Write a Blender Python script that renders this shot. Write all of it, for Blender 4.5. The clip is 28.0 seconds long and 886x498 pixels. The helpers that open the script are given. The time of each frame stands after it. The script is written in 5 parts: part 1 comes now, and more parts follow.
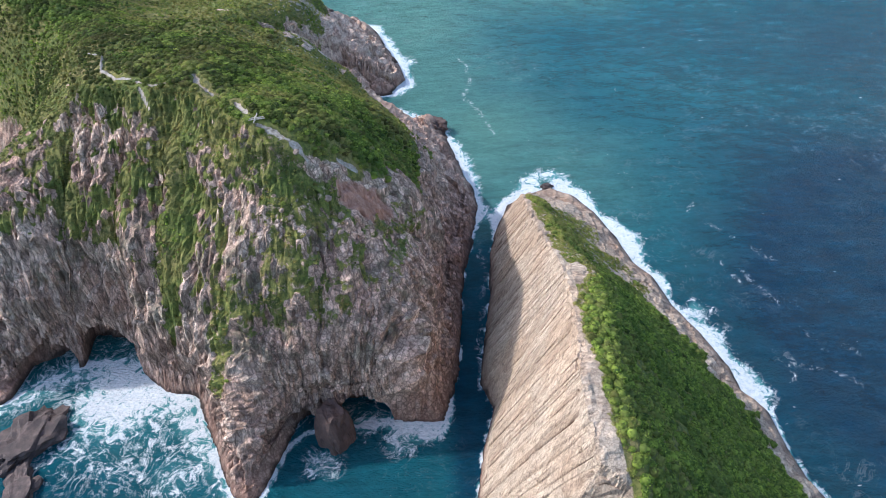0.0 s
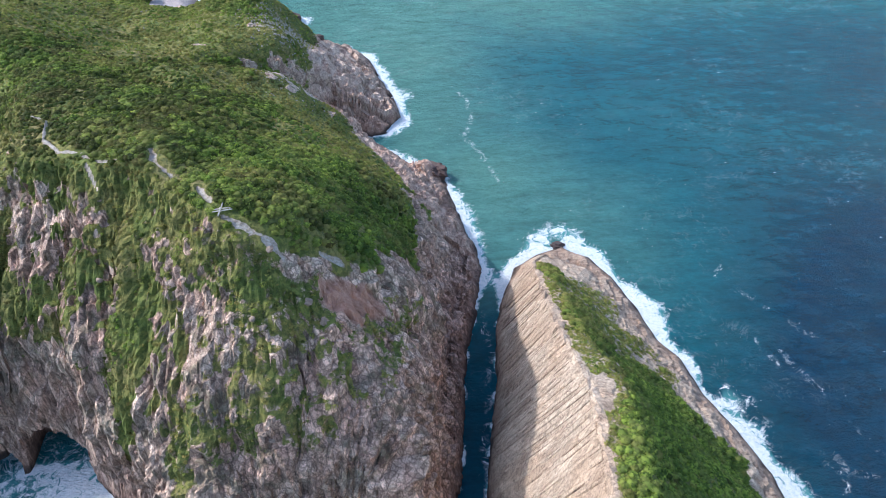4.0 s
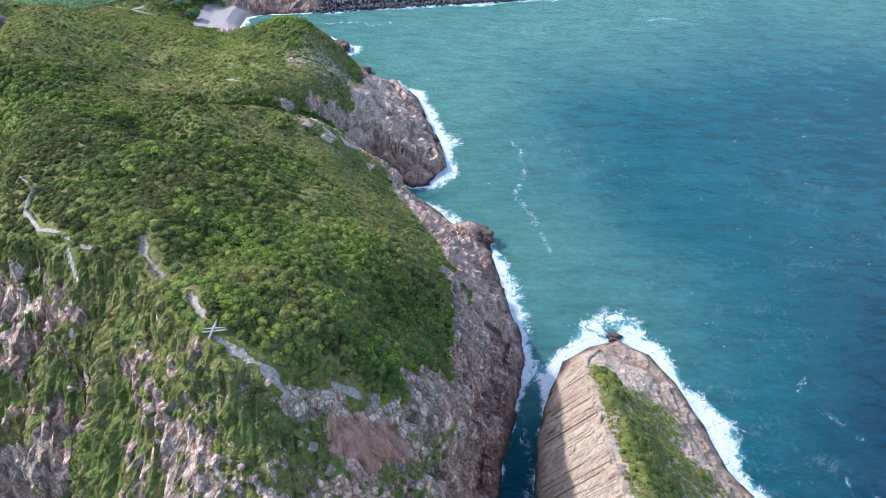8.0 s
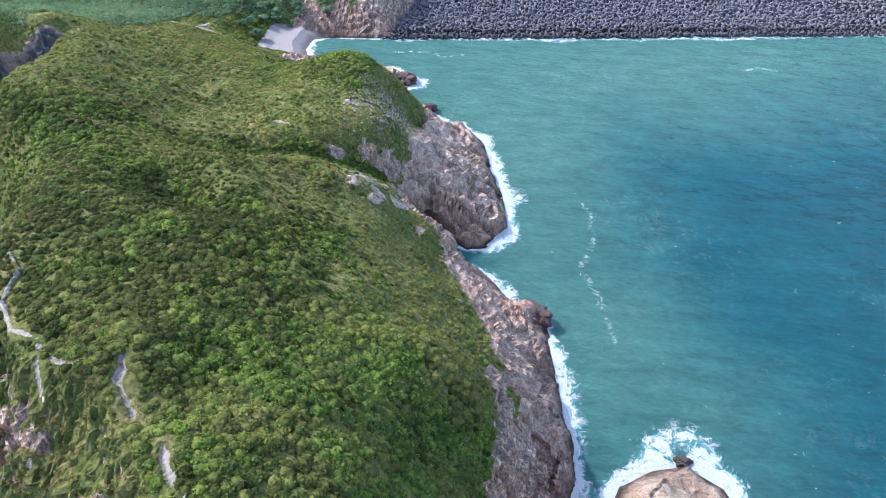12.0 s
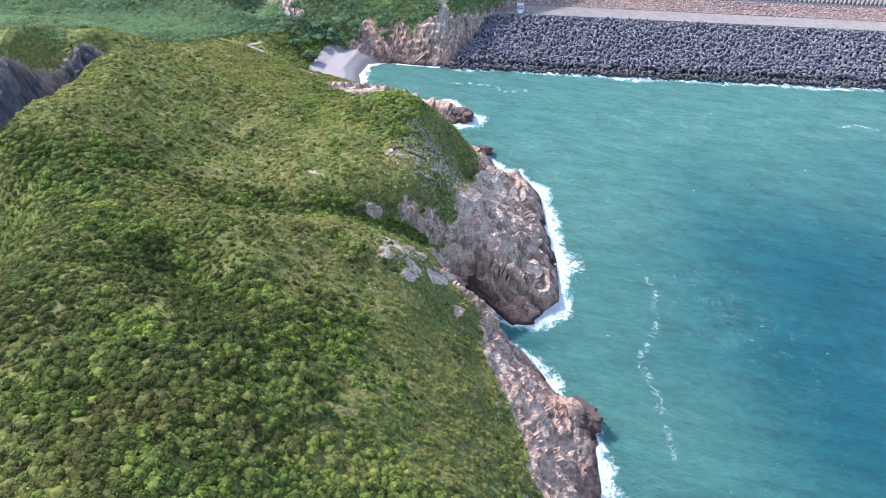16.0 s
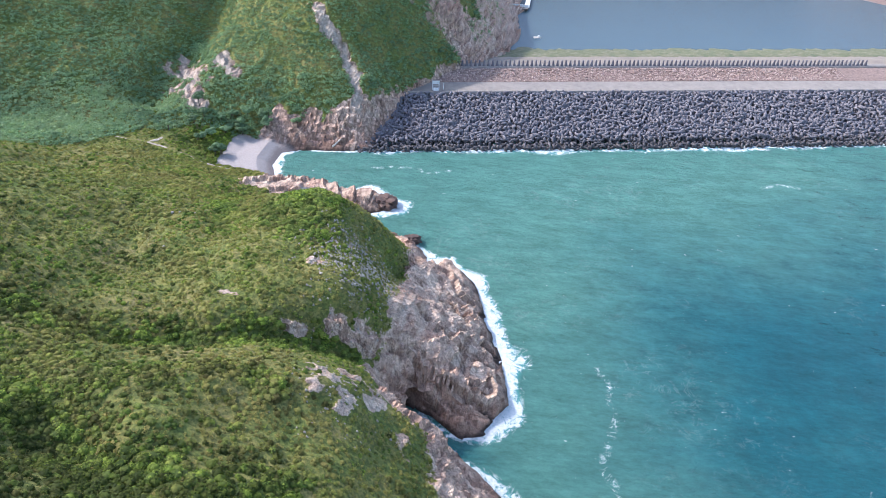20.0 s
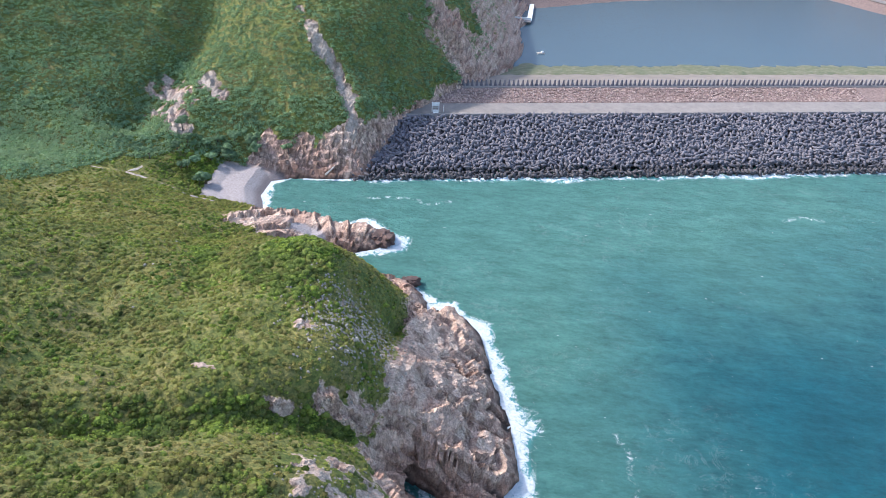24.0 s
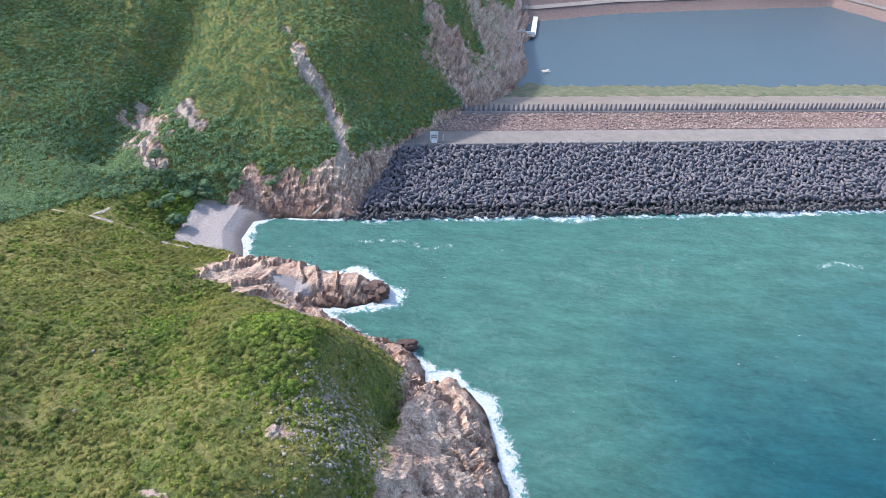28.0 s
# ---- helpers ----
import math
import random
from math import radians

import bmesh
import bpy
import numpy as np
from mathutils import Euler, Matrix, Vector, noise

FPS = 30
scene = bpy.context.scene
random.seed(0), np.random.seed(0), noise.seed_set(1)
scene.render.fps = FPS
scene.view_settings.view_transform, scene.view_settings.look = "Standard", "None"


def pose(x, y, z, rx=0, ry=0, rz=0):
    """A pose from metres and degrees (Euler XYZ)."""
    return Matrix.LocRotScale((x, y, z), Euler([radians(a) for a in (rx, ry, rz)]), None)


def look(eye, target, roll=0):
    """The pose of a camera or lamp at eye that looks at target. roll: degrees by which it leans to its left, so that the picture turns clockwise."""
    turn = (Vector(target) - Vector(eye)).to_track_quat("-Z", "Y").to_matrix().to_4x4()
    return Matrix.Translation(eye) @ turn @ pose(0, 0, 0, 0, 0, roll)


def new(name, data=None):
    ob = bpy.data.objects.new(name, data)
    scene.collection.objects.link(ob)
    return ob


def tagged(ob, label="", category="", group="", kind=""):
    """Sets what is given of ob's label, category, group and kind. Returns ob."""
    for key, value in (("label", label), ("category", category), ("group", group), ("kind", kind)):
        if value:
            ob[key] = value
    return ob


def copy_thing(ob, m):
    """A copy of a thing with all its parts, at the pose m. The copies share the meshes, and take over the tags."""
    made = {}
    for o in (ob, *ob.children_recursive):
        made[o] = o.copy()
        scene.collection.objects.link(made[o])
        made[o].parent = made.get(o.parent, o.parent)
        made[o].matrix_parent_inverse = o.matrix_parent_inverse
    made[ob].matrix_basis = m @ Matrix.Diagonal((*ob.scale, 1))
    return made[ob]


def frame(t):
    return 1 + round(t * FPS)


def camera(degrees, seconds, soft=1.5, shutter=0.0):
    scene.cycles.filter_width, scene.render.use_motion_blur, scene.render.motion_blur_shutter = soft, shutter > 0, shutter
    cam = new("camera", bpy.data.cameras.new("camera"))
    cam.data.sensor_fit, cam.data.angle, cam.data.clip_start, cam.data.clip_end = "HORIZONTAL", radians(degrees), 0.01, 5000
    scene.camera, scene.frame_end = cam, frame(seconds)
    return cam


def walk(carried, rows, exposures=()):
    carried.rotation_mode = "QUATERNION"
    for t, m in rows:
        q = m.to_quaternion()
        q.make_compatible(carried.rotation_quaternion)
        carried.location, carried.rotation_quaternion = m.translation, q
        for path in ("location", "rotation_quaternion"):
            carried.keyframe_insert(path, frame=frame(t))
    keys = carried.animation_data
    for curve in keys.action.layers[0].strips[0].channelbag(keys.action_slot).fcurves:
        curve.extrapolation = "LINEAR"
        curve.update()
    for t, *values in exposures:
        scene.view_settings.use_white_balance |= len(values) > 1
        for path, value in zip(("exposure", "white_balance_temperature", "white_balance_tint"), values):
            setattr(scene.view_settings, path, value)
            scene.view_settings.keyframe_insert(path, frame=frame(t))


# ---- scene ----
cam = camera(64.0, 28.0, soft=0.75)
PATH = [
    (0, (1.252, 0.903, 146.043), (1.277, 2.4, 144.718), -1.0),
    (0.5, (0.912, 4.914, 146.03), (0.941, 6.41, 144.702), -0.9),
    (1, (0.603, 8.806, 146.016), (0.639, 10.3, 144.688), -0.8),
    (1.5, (0.326, 12.827, 146.006), (0.366, 14.32, 144.677), -0.7),
    (2, (0.135, 16.945, 145.997), (0.18, 18.437, 144.665), -0.6),
    (2.5, (0.152, 20.923, 145.873), (0.2, 22.415, 144.541), -0.6),
    (3, (0.536, 24.703, 145.652), (0.582, 26.197, 144.323), -0.6),
    (3.5, (0.935, 28.541, 145.438), (0.978, 30.036, 144.111), -0.7),
    (5.5, (0.73, 44.553, 144.255), (0.686, 46.059, 142.939), 0.3),
    (6, (0.782, 48.483, 143.992), (0.696, 49.989, 142.68), 0.3),
    (6.5, (0.787, 52.432, 143.71), (0.703, 53.94, 142.399), 0.3),
    (7, (0.576, 56.221, 143.419), (0.497, 57.731, 142.11), 0.4),
    (7.5, (0.337, 60.021, 143.173), (0.262, 61.533, 141.866), 0.7),
    (8, (0.201, 63.934, 142.986), (0.128, 65.448, 141.682), 0.8),
    (8.5, (0.219, 67.832, 142.857), (0.145, 69.348, 141.554), 1.0),
    (9, (0.339, 71.531, 142.741), (0.26, 73.049, 141.442), 1.0),
    (9.5, (0.442, 75.263, 142.716), (0.36, 76.782, 141.418), 1.1),
    (10, (0.281, 79.008, 142.787), (0.198, 80.529, 141.491), 1.3),
    (10.5, (0.052, 82.582, 142.802), (-0.031, 84.104, 141.507), 1.4),
    (11, (-0.342, 86.133, 142.698), (-0.439, 87.657, 141.406), 1.6),
    (11.5, (-0.469, 89.967, 142.554), (-0.616, 91.487, 141.263), 1.3),
    (12, (-0.455, 93.965, 142.535), (-0.7, 95.472, 141.243), 1.6),
    (12.5, (-0.838, 97.734, 142.551), (-1.146, 99.229, 141.259), 1.8),
    (14.5, (-3.018, 111.918, 142.751), (-3.401, 113.397, 141.459), 2.3),
    (15, (-3.531, 115.912, 142.74), (-3.916, 117.39, 141.449), 2.3),
    (15.5, (-3.93, 119.921, 142.602), (-4.317, 121.399, 141.311), 2.4),
    (16, (-4.327, 123.834, 142.343), (-4.717, 125.311, 141.052), 2.4),
    (16.5, (-5.136, 127.836, 142.034), (-5.342, 129.353, 140.746), 2.1),
    (17, (-6.279, 131.805, 141.703), (-6.484, 133.327, 140.422), 2.1),
    (17.2, (-6.74, 133.1, 141.56), (-6.952, 134.672, 140.342), 2.0),
    (17.5, (-7.325, 134.873, 141.369), (-7.539, 136.449, 140.157), 2.0),
    (18, (-8.126, 137.19, 141.121), (-8.339, 138.77, 139.912), 2.1),
    (18.2, (-8.42, 137.9, 141.045), (-8.638, 139.522, 139.895), 2.1),
    (18.5, (-8.803, 138.89, 140.951), (-9.024, 140.517, 139.808), 2.1),
    (19, (-9.406, 140.453, 140.873), (-9.626, 142.079, 139.729), 2.1),
    (19.5, (-9.916, 141.94, 140.83), (-10.135, 143.563, 139.682), 2.1),
    (20, (-10.46, 143.556, 140.835), (-10.678, 145.179, 139.686), 2.2),
    (20.5, (-11.112, 145.363, 140.92), (-11.327, 146.986, 139.771), 2.3),
    (21, (-11.87, 147.547, 141.04), (-12.083, 149.169, 139.89), 2.4),
    (21.5, (-12.642, 149.934, 141.119), (-12.852, 151.556, 139.969), 2.4),
    (23.5, (-15.398, 162.479, 140.893), (-15.604, 164.105, 139.747), 2.4),
    (24, (-15.812, 166.199, 140.812), (-16.019, 167.826, 139.667), 2.5),
    (24.5, (-16.207, 170.065, 140.716), (-16.415, 171.691, 139.57), 2.4),
    (25, (-16.756, 173.691, 140.615), (-16.963, 175.317, 139.469), 2.4),
    (25.5, (-17.38, 177.352, 140.518), (-17.587, 178.979, 139.373), 2.4),
    (26, (-18.031, 181.065, 140.443), (-18.237, 182.692, 139.298), 2.5),
    (26.5, (-18.676, 184.784, 140.393), (-18.881, 186.411, 139.249), 2.5),
    (27, (-19.364, 188.543, 140.371), (-19.568, 190.17, 139.226), 2.6),
    (27.5, (-20.191, 192.428, 140.344), (-20.393, 194.055, 139.199), 2.6),
    (28, (-21.101, 196.442, 140.326), (-21.301, 198.068, 139.18), 2.6),
]
walk(cam, [(t, look(eye, target, roll)) for t, eye, target, roll in PATH],
     exposures=[(0, 1.02, 5700, 11), (9, 1.27, 5450, 12), (13, 1.32, 5550, 13), (16, 1.47, 5700, 13), (18, 1.44, 5750, 13), (21, 1.35, 5800, 13), (28, 1.20, 5850, 12)])

# ---- world, sun, exposure ----
SUN_FROM = Vector((-0.71, 0.21, 0.66)).normalized()
sun_data = bpy.data.lights.new("sun", "SUN")
sun_data.energy, sun_data.angle, sun_data.color = 2.15, radians(1.5), (1.0, 0.93, 0.84)
sun = new("sun", sun_data)
sun.matrix_world = look(SUN_FROM * 400 + Vector((0, 250, 0)), (0, 250, 0))
world = bpy.data.worlds.new("sky")
scene.world = world
world.use_nodes = True
sky = world.node_tree.nodes.new("ShaderNodeTexSky")
sky.sky_type, sky.sun_disc = "NISHITA", False
sky.sun_elevation = math.asin(SUN_FROM.z)
sky.sun_rotation = math.atan2(SUN_FROM.x, SUN_FROM.y)
sky.air_density, sky.dust_density = 1.2, 2.0
world.node_tree.links.new(sky.outputs[0], world.node_tree.nodes["Background"].inputs[0])
world.node_tree.nodes["Background"].inputs[1].default_value = 0.15


# ---- noise and mesh helpers ----
def lattice(i, j, k, seed):
    h = (i * 374761393 + j * 668265263 + k * 2147483647 + seed * 144269504) & 0xFFFFFFFF
    h = ((h ^ (h >> 13)) * 1274126177) & 0xFFFFFFFF
    h = ((h ^ (h >> 16)) * 2246822519) & 0xFFFFFFFF
    return ((h ^ (h >> 15)) & 0xFFFFFF) / float(0xFFFFFF)


def vnoise(x, y, z, seed=0):
    """Smooth value noise in -1..1 on arrays."""
    x, y, z = np.broadcast_arrays(x, y, z)
    i, j, k = (np.floor(a).astype(np.int64) for a in (x, y, z))
    u, v, w = x - i, y - j, z - k
    u, v, w = (a * a * (3 - 2 * a) for a in (u, v, w))
    out = 0
    for di in (0, 1):
        for dj in (0, 1):
            for dk in (0, 1):
                wt = (u if di else 1 - u) * (v if dj else 1 - v) * (w if dk else 1 - w)
                out = out + wt * lattice(i + di, j + dj, k + dk, seed)
    return out * 2 - 1


def fbm(x, y, z, octaves=4, seed=0):
    total, amp = 0, 0.5
    for o in range(octaves):
        total = total + amp * vnoise(x * 2**o + 17.3 * o, y * 2**o - 9.1 * o, z * 2**o, seed + o)
        amp *= 0.5
    return total


def blocks(x, y, z, seed=0):
    """One value in 0..1 for each block of a warped lattice."""
    return lattice(*(np.floor(a).astype(np.int64) for a in np.broadcast_arrays(x, y, z)), seed)


def smooth(a, b, x):
    t = np.clip((x - a) / (b - a), 0, 1)
    return t * t * (3 - 2 * t)


def mesh_of(name, verts, faces):
    """A mesh from an array of places and an array of corner numbers (all faces with as many corners)."""
    me = bpy.data.meshes.new(name)
    faces = np.asarray(faces, np.int32)
    n, c = faces.shape
    me.vertices.add(len(verts))
    me.vertices.foreach_set("co", np.asarray(verts, np.float32).ravel())
    me.loops.add(n * c)
    me.loops.foreach_set("vertex_index", faces.ravel())
    me.polygons.add(n)
    me.polygons.foreach_set("loop_start", np.arange(0, n * c, c, dtype=np.int32))
    me.polygons.foreach_set("loop_total", np.full(n, c, np.int32))
    me.update(calc_edges=True)
    return me


def set_smooth(me, on=True):
    me.polygons.foreach_set("use_smooth", np.full(len(me.polygons), on))


def set_attr(me, name, values):
    me.attributes.new(name, "FLOAT", "POINT").data.foreach_set("value", np.asarray(values, np.float32))


def part(name, bm, material, parent, label=""):
    """Links a bmesh as one mesh under a thing or a part."""
    me = bpy.data.meshes.new(name)
    bm.to_mesh(me)
    bm.free()
    return part_of(name, me, material, parent, label)


def part_of(name, me, material, parent=None, label=""):
    if material and not me.materials:
        me.materials.append(material)
    ob = new(name, me)
    ob.parent = parent
    return tagged(ob, label)


def polygon_distance(px, py, poly):
    """Distance to a closed outline, plus inside, minus outside."""
    best = np.full(px.shape, 1e9)
    inside = np.zeros(px.shape, bool)
    for (ax, ay), (bx, by) in zip(poly, poly[1:] + poly[:1]):
        ex, ey = bx - ax, by - ay
        t = np.clip(((px - ax) * ex + (py - ay) * ey) / (ex * ex + ey * ey), 0, 1)
        best = np.minimum(best, (px - ax - t * ex) ** 2 + (py - ay - t * ey) ** 2)
        inside ^= ((ay > py) != (by > py)) & (px < ex * (py - ay) / (ey if ey else 1e-9) + ax)
    return np.sqrt(best) * np.where(inside, 1, -1)


def line_distance(px, py, pts):
    best = np.full(np.shape(px), 1e9)
    for (ax, ay), (bx, by) in zip(pts, pts[1:]):
        ex, ey = bx - ax, by - ay
        t = np.clip(((px - ax) * ex + (py - ay) * ey) / (ex * ex + ey * ey), 0, 1)
        best = np.minimum(best, (px - ax - t * ex) ** 2 + (py - ay - t * ey) ** 2)
    return np.sqrt(best)


class Relief:
    """A smooth surface through spot heights, with the shore at sea level."""

    def __init__(self, spots, shore, soft):
        p = np.array([s[:2] for s in spots] + [s for s in shore], float)
        z = np.array([s[2] for s in spots] + [0.0] * len(shore))
        self.p, self.soft, self.mean = p, soft, z.mean()
        d = np.hypot(p[:, None, 0] - p[None, :, 0], p[:, None, 1] - p[None, :, 1])
        self.w = np.linalg.solve(np.sqrt(d * d + soft * soft) - 0.8 * np.eye(len(p)), z - self.mean)

    def __call__(self, x, y):
        out = np.full(np.shape(x), self.mean, float)
        for (a, b), w in zip(self.p, self.w):
            out += w * np.sqrt((x - a) ** 2 + (y - b) ** 2 + self.soft**2)
        return out


def columns(px, py, gx, gy, h, size, seed, stretch=1.0):
    """The heights of upright rock columns: each takes the height at its own middle. Also a random tone for each."""
    cx, cy = px / size, py / (size * stretch)
    i, j = np.floor(cx).astype(np.int64), np.floor(cy).astype(np.int64)
    best, bx, by, tone = np.full(px.shape, 1e9), np.zeros(px.shape), np.zeros(px.shape), np.zeros(px.shape)
    for di in (-1, 0, 1):
        for dj in (-1, 0, 1):
            ox = i + di + 0.15 + 0.7 * lattice(i + di, j + dj, 0 * i, seed)
            oy = j + dj + 0.15 + 0.7 * lattice(i + di, j + dj, 0 * i + 1, seed)
            d = (ox - cx) ** 2 + (oy - cy) ** 2
            near = d < best
            best, bx, by = np.where(near, d, best), np.where(near, ox, bx), np.where(near, oy, by)
            tone = np.where(near, lattice(i + di, j + dj, 0 * i + 2, seed), tone)
    bx, by = np.clip(bx * size, gx[0], gx[-1]), np.clip(by * size * stretch, gy[0], gy[-1])
    a, b = np.clip(np.searchsorted(gx, bx) - 1, 0, len(gx) - 2), np.clip(np.searchsorted(gy, by) - 1, 0, len(gy) - 2)
    u, v = (bx - gx[a]) / (gx[a + 1] - gx[a]), (by - gy[b]) / (gy[b + 1] - gy[b])
    top = (h[b, a] * (1 - u) + h[b, a + 1] * u) * (1 - v) + (h[b + 1, a] * (1 - u) + h[b + 1, a + 1] * u) * v
    return top, tone


def grid_faces(nx, ny):
    i = np.arange(ny - 1)[:, None] * nx + np.arange(nx - 1)[None]
    return np.stack([i, i + 1, i + nx + 1, i + nx], -1).reshape(-1, 4)


# ---- the plan of the shore ----
SHORE_SOUTH = [(-130, 128), (-124, 118), (-112, 110), (-100, 118), (-92, 124), (-84, 124), (-75, 119.5), (-67, 114), (-60, 112.5),
               (-54, 102), (-49, 91.5), (-45, 84), (-41, 80), (-38, 87), (-35, 96), (-30, 101), (-19, 102), (-10, 103), (2.3, 102.6)]
SHORE_EAST = [(4.7, 110), (7, 121), (8, 137), (10, 155.6), (13, 168), (15, 181), (16.4, 187), (14.4, 198), (10.6, 214), (7.3, 227), (6, 233),
              (-5.6, 243), (-20, 256), (-28, 261), (-31, 265.5), (-26, 263.5), (-21, 261.5), (-15, 264), (-9.5, 275), (-13, 292), (-19, 308), (-24, 325), (-33, 334.5), (-41, 332)]
SHORE_COVE = [(-43, 339), (-49.5, 345), (-60, 347), (-72, 352), (-79, 357), (-69, 359), (-61, 364), (-61, 370), (-69, 375), (-78, 373.5),
              (-89, 377), (-102, 377), (-110, 377), (-115, 388), (-115, 399), (-108, 403), (-93, 405), (-79, 409)]
SHORE_POOL = [(-74, 425), (-68, 440), (-63, 452), (-53, 466), (-38, 491), (-27, 540), (-25, 590), (-26, 650), (-20, 720), (60, 800), (60, 1300), (-700, 1300)]
SHORE_WEST = [(-700, 80), (-420, 160), (-298, 231), (-238, 265), (-199, 287), (-176, 297), (-172, 284), (-168, 262), (-163, 246), (-160, 232), (-153, 216), (-140, 204), (-132, 190), (-130, 172), (-132, 150)]
LAND = SHORE_SOUTH + SHORE_EAST + SHORE_COVE + SHORE_POOL + SHORE_WEST
SPOTS_CLIFF = [(-24, 127, 63), (-17.5, 130.5, 56), (-14, 137, 55), (-34, 128.6, 68), (-52, 145, 70.5), (-71, 150, 68), (-37, 115, 47), (-26, 110, 36.6),
               (-5.4, 128, 34), (-51, 119, 44), (-81, 144, 57.5), (-16, 127, 52), (-8, 105, 20), (-69, 128, 41), (-42.5, 91, 11), (-41.5, 99, 19), (-95, 138, 45), (-115, 138, 34)]
SPOTS_NEAR = [(-17.6, 171, 47), (-22, 225, 22), (-36, 190, 49), (-39, 169, 59), (-41, 147.5, 67), (-57, 175, 65), (-60, 153, 68.7), (-82, 188, 64), (-66, 212, 52.7),
              (-108, 259, 41), (-7.6, 177, 36.6), (-69, 261, 37), (-98, 243, 43.6), (-106, 279, 38), (-60, 216, 47), (-75, 206, 51), (-123, 264, 45.5), (-48, 239, 37),
              (-51, 247, 34), (-54, 259, 30), (-61, 277, 37), (-36.5, 260, 15), (-27, 251, 15), (-90, 180, 65), (-100, 195, 60), (-111, 211, 53.5), (-108, 180, 44), (-114, 162, 34), (-120, 203, 40)]
SPOTS_WEST = [(-128, 219, 52.5), (-138, 226, 52.5), (-142, 240, 51), (-147, 256, 48.5), (-153, 271, 44.5), (-161, 280, 36), (-164, 296, 36), (-178.5, 302.5, 33.5), (-201, 292.5, 33), (-240, 271, 33), (-300, 238, 36), (-250, 310, 30), (-320, 300, 40)]
SPOTS_COVE = [(-68, 305, 38.5), (-57, 303, 35), (-66, 314, 34.8), (-75, 314, 33.2), (-57.5, 313, 31.5), (-62, 322, 25), (-78, 328, 21), (-92, 346, 13), (-157, 318, 28), (-100, 328, 23), (-132, 337, 22), (-169, 371, 15), (-25, 290, 11), (-22, 275, 9), (-32, 315, 9), (-47, 300, 22),
              (-29.7, 277.6, 16.5), (-24, 268, 9), (-30, 269.5, 12.5), (-39.6, 271, 19.5), (-53, 274.3, 36),
              (-52, 328, 13), (-95, 366, 7), (-76, 366, 4), (-114, 360, 10), (-140, 392, 7), (-135, 378, 5), (-215, 345, 22), (-130, 398, 4), (-210, 385, 17), (-260, 365, 24)]
SPOTS_FAR = [(-86, 422.6, 17), (-78, 430, 13), (-97, 441, 30), (-56, 482, 20), (-70, 456, 19), (-105, 425, 23), (-130, 415, 14), (-157, 420, 22), (-107, 450, 45), (-110, 500, 82), (-60, 520, 36),
             (-45, 560, 24), (-60, 620, 34), (-130, 560, 105), (-160, 460, 38), (-190, 440, 30), (-208, 419, 33), (-250, 425, 55), (-300, 480, 120), (-200, 520, 75), (-300, 650, 180), (-100, 700, 75)]
STACK_WEST = [(26, 187), (21.8, 176.3), (18.5, 163), (17.2, 146), (15.2, 132.6), (13, 121), (12.3, 113.4), (15, 105.5), (13.2, 100), (11.4, 93.7), (10, 85), (8, 70), (10, 52), (30, 40)]
STACK_EAST = [(60, 42), (90, 60), (86, 79.5), (84, 84), (82.4, 92.6), (82, 102), (77.4, 109), (77, 116.4), (73, 128.3), (68.3, 139), (65.6, 151), (61.2, 157), (58.6, 169),
              (54, 182), (49, 191), (41, 195), (33, 192.4)]
STACK = STACK_WEST + STACK_EAST
# the crest of the stack: place along it, how far east, how high
CREST = [(44, 29, 38), (52, 26.5, 47), (62, 25, 52.5), (74, 24.8, 52), (88, 27, 49), (100, 28, 46), (110, 29, 42.4), (122, 28.8, 36.5), (140, 28, 29), (155, 28.2, 22.5), (173, 28.6, 15), (182, 31, 8), (190, 36, 3), (196, 41, 0)]
relief_land = Relief(SPOTS_CLIFF + SPOTS_NEAR + SPOTS_WEST + SPOTS_COVE + SPOTS_FAR, SHORE_SOUTH + SHORE_EAST + SHORE_COVE + SHORE_POOL[:9] + SHORE_WEST[1:], 4.0)
# sea caves: mouth centre, half sizes along x, y, z, and the way in
CAVES = [((-17, 104, 0), (7.5, 9, 9.5), (0.1, 1)), ((-33, 99, 0), (4.5, 8, 7), (0.3, 1)), ((-84, 124, 0), (8, 10, 12), (-0.2, 1)), ((-100, 120, 0), (7, 9, 9), (0, 1)), ((-31, 265, 0), (4.5, 9, 8.5), (-0.8, 0.7))]


def land_height(x, y):
    d = polygon_distance(x, y, LAND)
    h = relief_land(x, y)
    h = np.maximum(h, np.clip(d, 0, 5) * 0.9)
    return np.where(d > 0, h, d * 0.9), d


